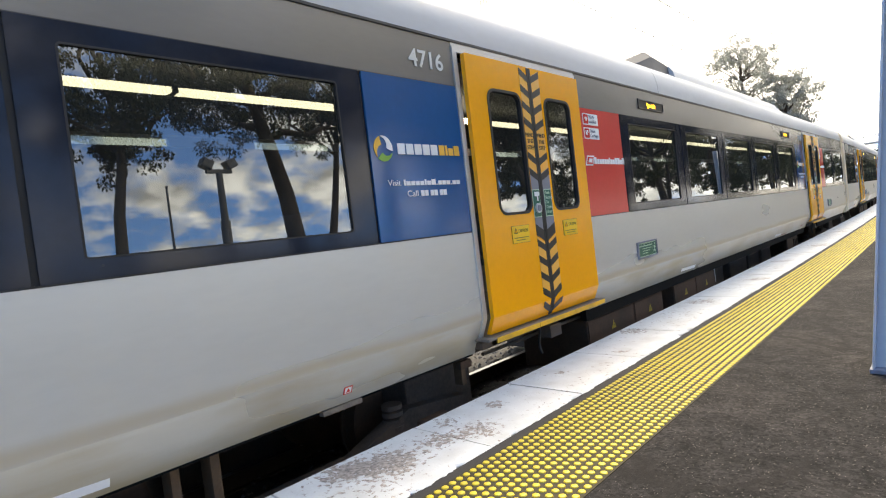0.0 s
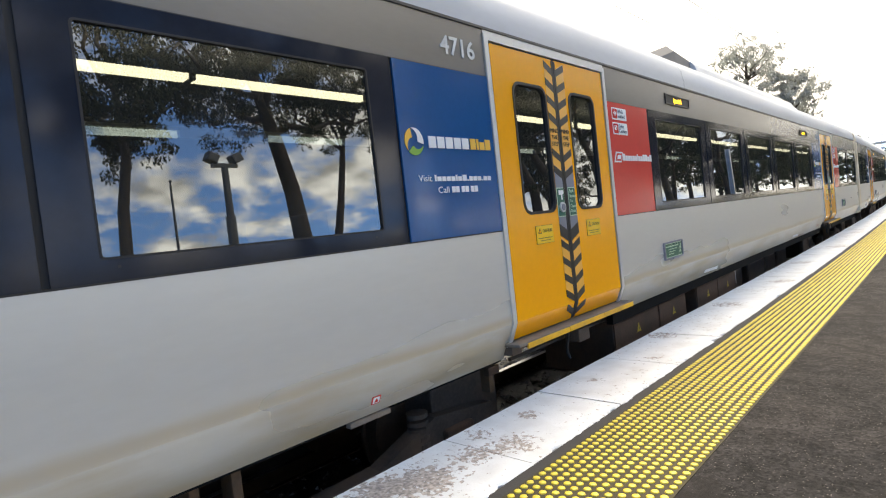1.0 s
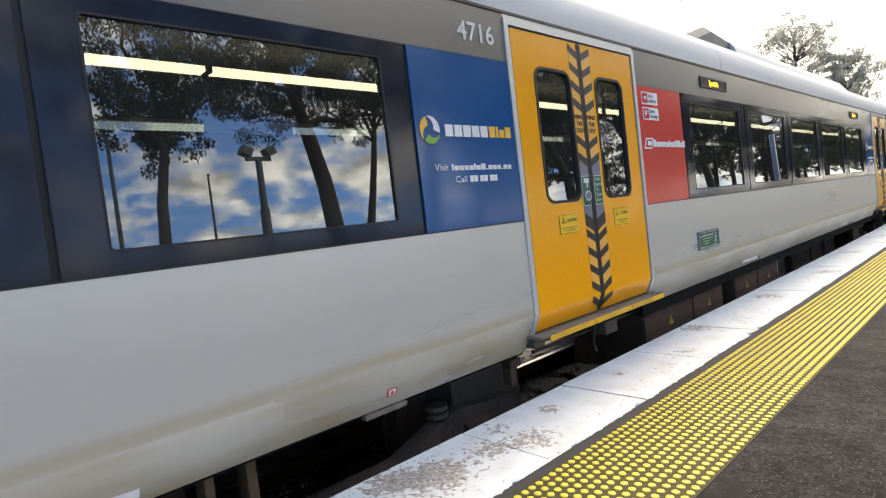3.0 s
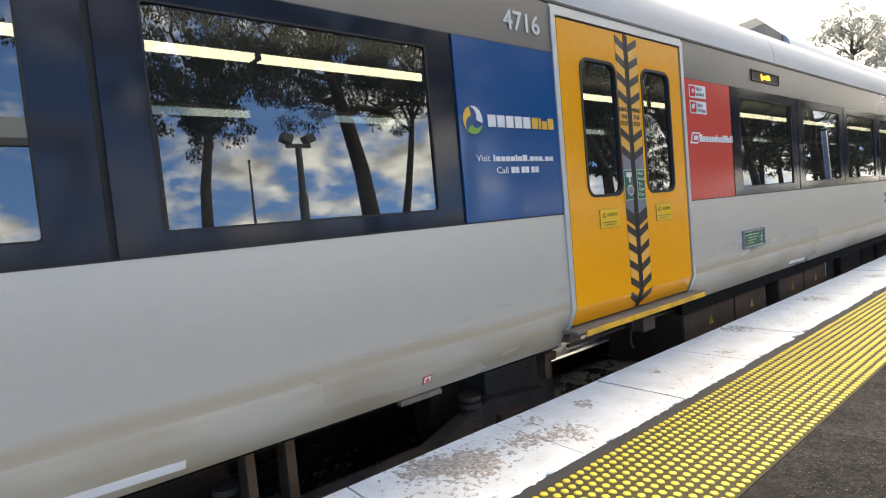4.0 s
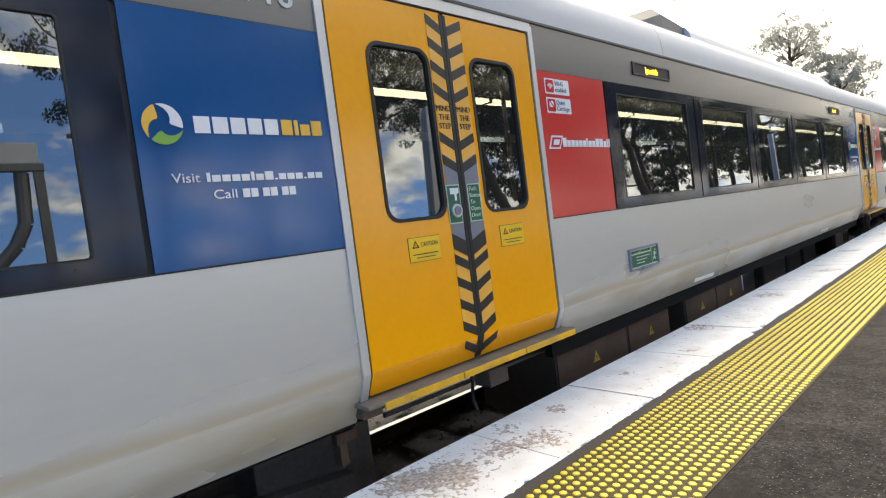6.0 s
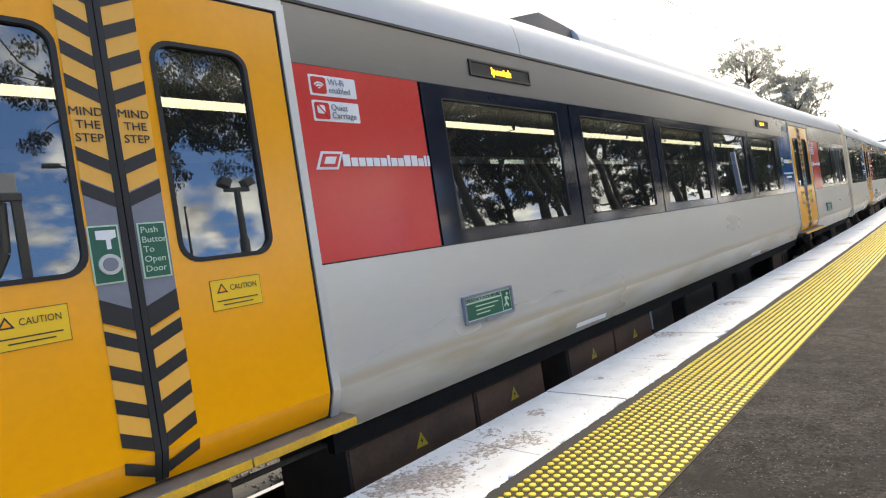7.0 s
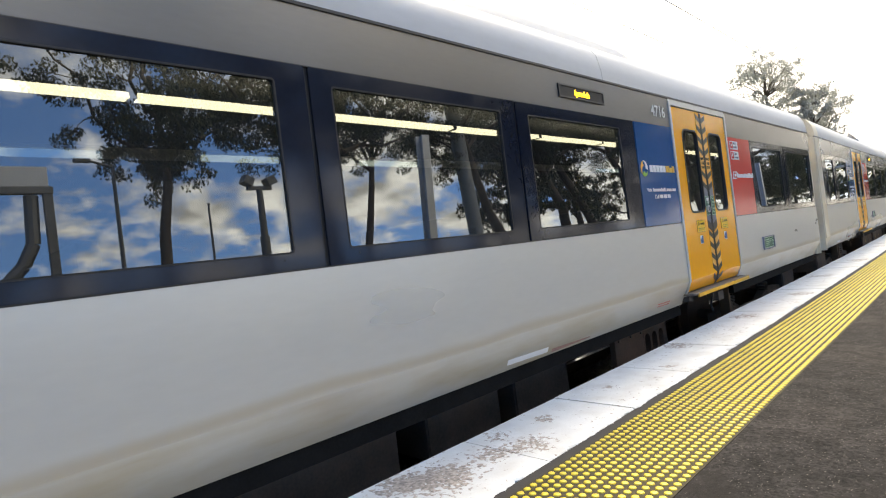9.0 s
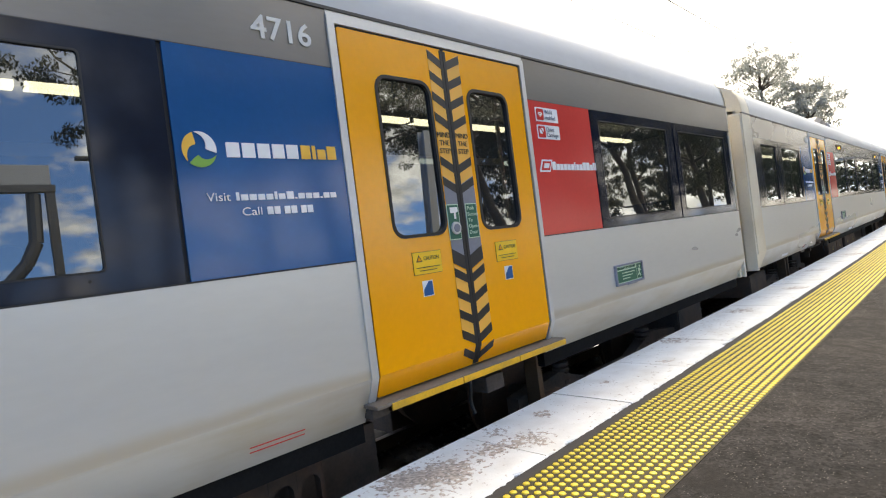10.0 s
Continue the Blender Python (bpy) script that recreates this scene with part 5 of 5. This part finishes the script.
def leaves(centres, rng, n, spread, size, material, tree):
    """Hanging narrow leaves in tight tufts, three tufts round each twig end."""
    verts, faces = [], []
    for c in centres:
        for _ in range(3):
            mid = Vector(c) + Vector((rng.gauss(0, 1), rng.gauss(0, 1), rng.gauss(-0.2, 0.6))) * spread
            wide, tall = spread * rng.uniform(0.5, 0.95), spread * rng.uniform(0.35, 0.7)
            for _k in range(n // 3):
                d = Vector((rng.gauss(0, 1), rng.gauss(0, 1), rng.gauss(0, 1))).normalized() * rng.random() ** 0.42
                p = mid + Vector((d.x * wide, d.y * wide, d.z * tall))
                a = rng.uniform(0, math.tau)
                s = size * rng.uniform(0.6, 1.4)
                side = Vector((math.cos(a), math.sin(a), rng.uniform(-0.4, 0.4))) * s * 0.28
                down = Vector((rng.uniform(-0.8, 0.8), rng.uniform(-0.8, 0.8), -1)).normalized() * s
                o = len(verts)
                verts += [p[:], (p + down * 0.5 + side)[:], (p + down)[:], (p + down * 0.5 - side)[:]]
                faces.append((o, o + 1, o + 2, o + 3))
    me = bpy.data.meshes.new("crown")
    me.from_pydata(verts, [], faces)
    me.materials.append(material)
    ob = new("crown", me)
    ob.parent = tree
    return ob


def gum_tree(x, y, z, h, lean, trunk_r, crown_r, seed, leaf=0.075, clumps=75, per=420, low=0.66, material=None, label="tall dark gum tree with a leaning trunk and open crown"):
    rng = random.Random(seed)
    t = empty("gum_tree", Matrix.Translation((x, y, z)))
    tagged(t, label, "tree")
    bm = bmesh.new()
    top = Vector((lean[0], lean[1], h * 0.72))
    spine = limb(bm, (0, 0, -0.3), top, trunk_r, trunk_r * 0.35, rng, 6, 0.018)
    tips = []
    for i in range(9):
        k = rng.uniform(low, 0.98)
        base = spine[min(int(k * 6), 5)].lerp(spine[min(int(k * 6) + 1, 6)], (k * 6) % 1)
        a = i * 2.4 + rng.uniform(-0.5, 0.5)
        r = crown_r * rng.uniform(0.55, 1.0)
        tip = base + Vector((math.cos(a) * r, math.sin(a) * r, rng.uniform(0.05, 0.3) * h))
        pts = limb(bm, base, tip, trunk_r * 0.32, trunk_r * 0.07, rng, 5, 0.1)
        tips += pts[2:]
        for q in pts[2:]:
            e = q + Vector((rng.uniform(-1, 1), rng.uniform(-1, 1), rng.uniform(-0.5, 0.7))) * crown_r * 0.35
            limb(bm, q, e, trunk_r * 0.09, trunk_r * 0.03, rng, 3, 0.12)
            tips.append(e)
    smooth(part("trunk", bm, BARK, t), 60)
    rng.shuffle(tips)
    leaves(tips[:clumps], rng, per, crown_r * 0.15, leaf, material or LEAF, t)
    return t


# beside the platform, behind the walker: seen in the train's windows
for i, (x, y, h, lean, r, cr) in enumerate((
        (8.0, 9.05, 10.5, (0.3, -1.9, 0), 0.33, 3.2), (8.4, 9.2, 9.5, (0.6, 1.9, 0), 0.17, 2.8), (8.0, 4.0, 9.5, (0.1, 0.0, 0), 0.17, 2.6),
        (8.2, 16.8, 10, (0.2, -2.9, 0), 0.26, 3.2), (8.2, 22.0, 10, (0.3, -4.2, 0), 0.30, 3.4), (8.4, 24.6, 10.5, (0.2, -6.0, 0), 0.28, 3.2), (8.3, 29, 10, (0.4, -4, 0), 0.3, 3.6),
        (8.6, 38, 11, (0.2, -4, 0), 0.32, 3.8), (8.4, 50, 11, (0.2, -3, 0), 0.32, 4), (8.8, -2.4, 9.5, (0.1, -0.5, 0), 0.2, 2.8), (9.0, -9.5, 10, (0.2, 0.6, 0), 0.24, 3.2))):
    gum_tree(x, y, -1.0, h, lean, r, cr, 20 + i)
for i in range(17):
    gum_tree(9.2 + 0.7 * (i % 2), 19.5 + i * 5.2, -1.0, 9.0 + (i % 3), (0.2, -1.0 - 0.4 * (i % 3), 0), 0.22, 3.0, 60 + i, low=0.38, leaf=0.13, per=210, label="dark leafy gum tree in a row beside the platform")

def tree_belt():
    """Far belt of trees along the line beyond the platform's end, as one mass of leaf clumps."""
    rng = random.Random(77)
    verts, faces = [], []
    for _ in range(15000):
        u = rng.uniform(104, 330)
        x, y, _t = bend(rng.uniform(5, 16), u)
        z = rng.uniform(-1, 7.5) + 2.2 * math.sin(u * 0.31) + 1.6 * math.sin(u * 0.83)
        s = rng.uniform(0.3, 0.75)
        a = rng.uniform(0, math.tau)
        o = len(verts)
        for k in range(4):
            c = Vector((math.cos(a + k * 1.57), math.sin(a + k * 1.57), rng.uniform(-0.6, 0.6))) * s
            verts.append((x + c.x, y + c.y, z + c.z * 1.5))
        faces += [(o, o + 1, o + 2), (o, o + 2, o + 3)]
    me = bpy.data.meshes.new("tree_belt")
    me.from_pydata(verts, [], faces)
    me.materials.append(LEAF)
    tagged(new("tree_belt", me), "dark belt of trees along the line", "trees", kind="stuff")


tree_belt()

def airy_tree(x, y, z, crown_z, wide, tall, seed, tips_n, per, label):
    """A far gum: bare trunk, upswept limbs and a rounded open crown."""
    rng = random.Random(seed)
    t = empty("gum_tree", Matrix.Translation((x, y, z)))
    tagged(t, label, "tree")
    mid = crown_z - z
    bm = bmesh.new()
    spine = limb(bm, (0.4, 0, -0.3), (0, 0, mid + 0.3 * tall), 0.36, 0.1, rng, 7, 0.012)
    tips = []
    for i in range(tips_n):
        d = Vector((rng.gauss(0, 1), rng.gauss(0, 1), rng.gauss(0.15, 1))).normalized() * rng.uniform(0.35, 1.0) ** 0.5
        tip = Vector((d.x * wide, d.y * wide, mid + d.z * tall))
        k = min(range(len(spine)), key=lambda j: abs(spine[j].z - (tip.z - 0.45 * wide - 0.2 * tall)))
        pts = limb(bm, spine[k], tip, 0.06, 0.02, rng, 4, 0.07)
        tips += [pts[-1], pts[-1].lerp(pts[-2], 0.6)]
    smooth(part("trunk", bm, BARK, t), 60)
    leaves(tips, rng, per, 0.66, 0.20, HAZELEAF, t)
    return t


# beyond the track
airy_tree(-16.9, 68, -1.0, 14.8, 3.4, 3.8, 3, 46, 120, "tall open-crowned gum tree far beyond the tracks")
airy_tree(-13.2, 69, -1.0, 10.1, 2.7, 4.0, 5, 46, 190, "bushy gum tree beside a taller one")
gum_tree(-28.0, 36, -1.0, 21.5, (0.5, 0, 0), 0.40, 4.2, 8, leaf=0.14, clumps=75, per=300, low=0.6, material=HAZELEAF, label="gum tree whose crown tops the train roof")


def flood_pole(x, y, h):
    p = empty("floodlight_pole", Matrix.Translation((x, y, -1.0)))
    tagged(p, "thick dark pole carrying two floodlights", "light pole")
    bm = bmesh.new()
    rod(bm, (0, 0, 0), (0, 0, h * 0.72), 0.12, 0.12, 14)
    rod(bm, (0, 0, h * 0.72), (0, 0, h), 0.09, 0.08, 14)
    smooth(part("shaft", bm, POLE, p))
    part("cross_arm", boxes((-0.05, 0.05, -0.32, 0.32, h - 0.02, h + 0.08), bevel=0.01), POLE, p)
    for s in (-1, 1):
        bm = boxes((-0.16, 0.16, -0.13, 0.13, -0.10, 0.12), bevel=0.03)
        bmesh.ops.rotate(bm, verts=bm.verts[:], cent=(0, 0, 0), matrix=Matrix.Rotation(radians(25 * s), 3, 'X'))
        bmesh.ops.translate(bm, verts=bm.verts[:], vec=(0, s * 0.3, h + 0.2))
        part("floodlight", bm, POLE, p)
    return p


def lamp_post(x, y, h, arm):
    p = empty("lamp_post", Matrix.Translation((x, y, -1.0)))
    tagged(p, "slim grey lamp post with one outreach arm", "lamp post")
    bm = bmesh.new()
    rod(bm, (0, 0, 0), (0, 0, h), 0.06, 0.035, 12)
    smooth(part("shaft", bm, POLE, p))
    bm = bmesh.new()
    rod(bm, (0, 0, h), (0, arm * 0.7, h + 0.12), 0.03, 0.025, 10)
    part("arm", bm, POLE, p)
    part("lamp_head", boxes((-0.08, 0.08, *sorted((arm * 0.65, arm * 1.15)), h + 0.08, h + 0.16), bevel=0.02), POLE, p)
    return p


flood_pole(8.0, 6.25, 4.25)
lamp_post(8.0, 3.05, 4.75, -0.6)
lamp_post(14.0, 7.3, 4.6, 0.01)


def plain_mast(x, y, h, lean):
    p = empty("steel_mast", Matrix.Translation((x, y, -1.0)))
    tagged(p, "thick pale grey steel mast beside the platform", "mast")
    bm = bmesh.new()
    rod(bm, (0, 0, 0), (0, lean, h), 0.27, 0.24, 18)
    smooth(part("shaft", bm, MASTGREY, p))
    part("base_plate", boxes((-0.3, 0.3, -0.3, 0.3, 0.0, 0.04), bevel=0.008), POLE, p)


plain_mast(8.0, 14.4, 9.5, -1.1)


def line_mast(u):
    x, y, th = bend(-7.2, u)
    m = empty("overhead_line_mast", Matrix.Translation((x, y, -1.0)) @ Matrix.Rotation(th, 4, 'Z'))
    tagged(m, "grey steel mast with an arm holding the overhead wires", "mast", "overhead line masts")
    part("column", boxes((-0.12, 0.12, -0.12, 0.12, 0, 7.4), bevel=0.01), POLE, m)
    bm = bmesh.new()
    rod(bm, (0.1, 0, 6.45), (2.3, 0, 6.31), 0.03, 0.03, 10)
    rod(bm, (0.1, 0, 7.2), (2.3, 0, 6.33), 0.02, 0.02, 8)
    part("arm", bm, POLE, m)
    bm = bmesh.new()
    rod(bm, (0.1, 0, 5.9), (3.82, 0, 5.76), 0.025, 0.025, 10)
    part("steady_arm", bm, POLE, m)


SPAN0, SPAN1 = -22, 96
for u in (SPAN0, SPAN1):
    line_mast(u)
for v, z in ((-3.4, 4.75), (-4.95, 5.3)):
    bm = bmesh.new()
    rings = []
    for i in range(41):
        k = i / 40
        x, y, _ = bend(v, SPAN0 + (SPAN1 - SPAN0) * k)
        rings.append([bm.verts.new((x + 0.007 * math.cos(j * math.tau / 6), y, z + 0.007 * math.sin(j * math.tau / 6))) for j in range(6)])
    for p, q in zip(rings, rings[1:]):
        for j in range(6):
            bm.faces.new((p[j], p[(j + 1) % 6], q[(j + 1) % 6], q[j]))
    tagged(part("overhead_wire", bm, WIRE, None), "thin overhead line wire above the track", "wire", "overhead wires")

studs()


# ---- what moves ----
RUN = (
    (0.0, 0.0), (2.5, 0.0), (3.5, 0.0), (4.0, 0.004), (4.5, 0.10), (5.0, 0.346), (5.5, 0.80), (6.0, 1.47), (6.5, 2.258), (7.0, 3.288), (7.5, 4.566),
    (8.0, 5.992), (8.5, 7.654), (9.0, 9.557), (9.5, 11.645), (10.0, 13.93),
)


def motions():
    for i, c in enumerate(cars):
        rows = []
        for t, s in RUN:
            x, y, th = bend(0, C0 + i * PITCH - s)
            rows.append((t, pose(x, y, 0, 0, 0, math.degrees(th))))
        walk(c, rows)
        for leaf in c.children:
            if leaf.name.split(".")[0] == "door_leaf":
                walk(leaf, [(0.0, pose(0.06, 0, 0)), (0.65, pose(0.06, 0, 0)), (0.9, pose(0, 0, 0)), (10.0, pose(0, 0, 0))])


motions()
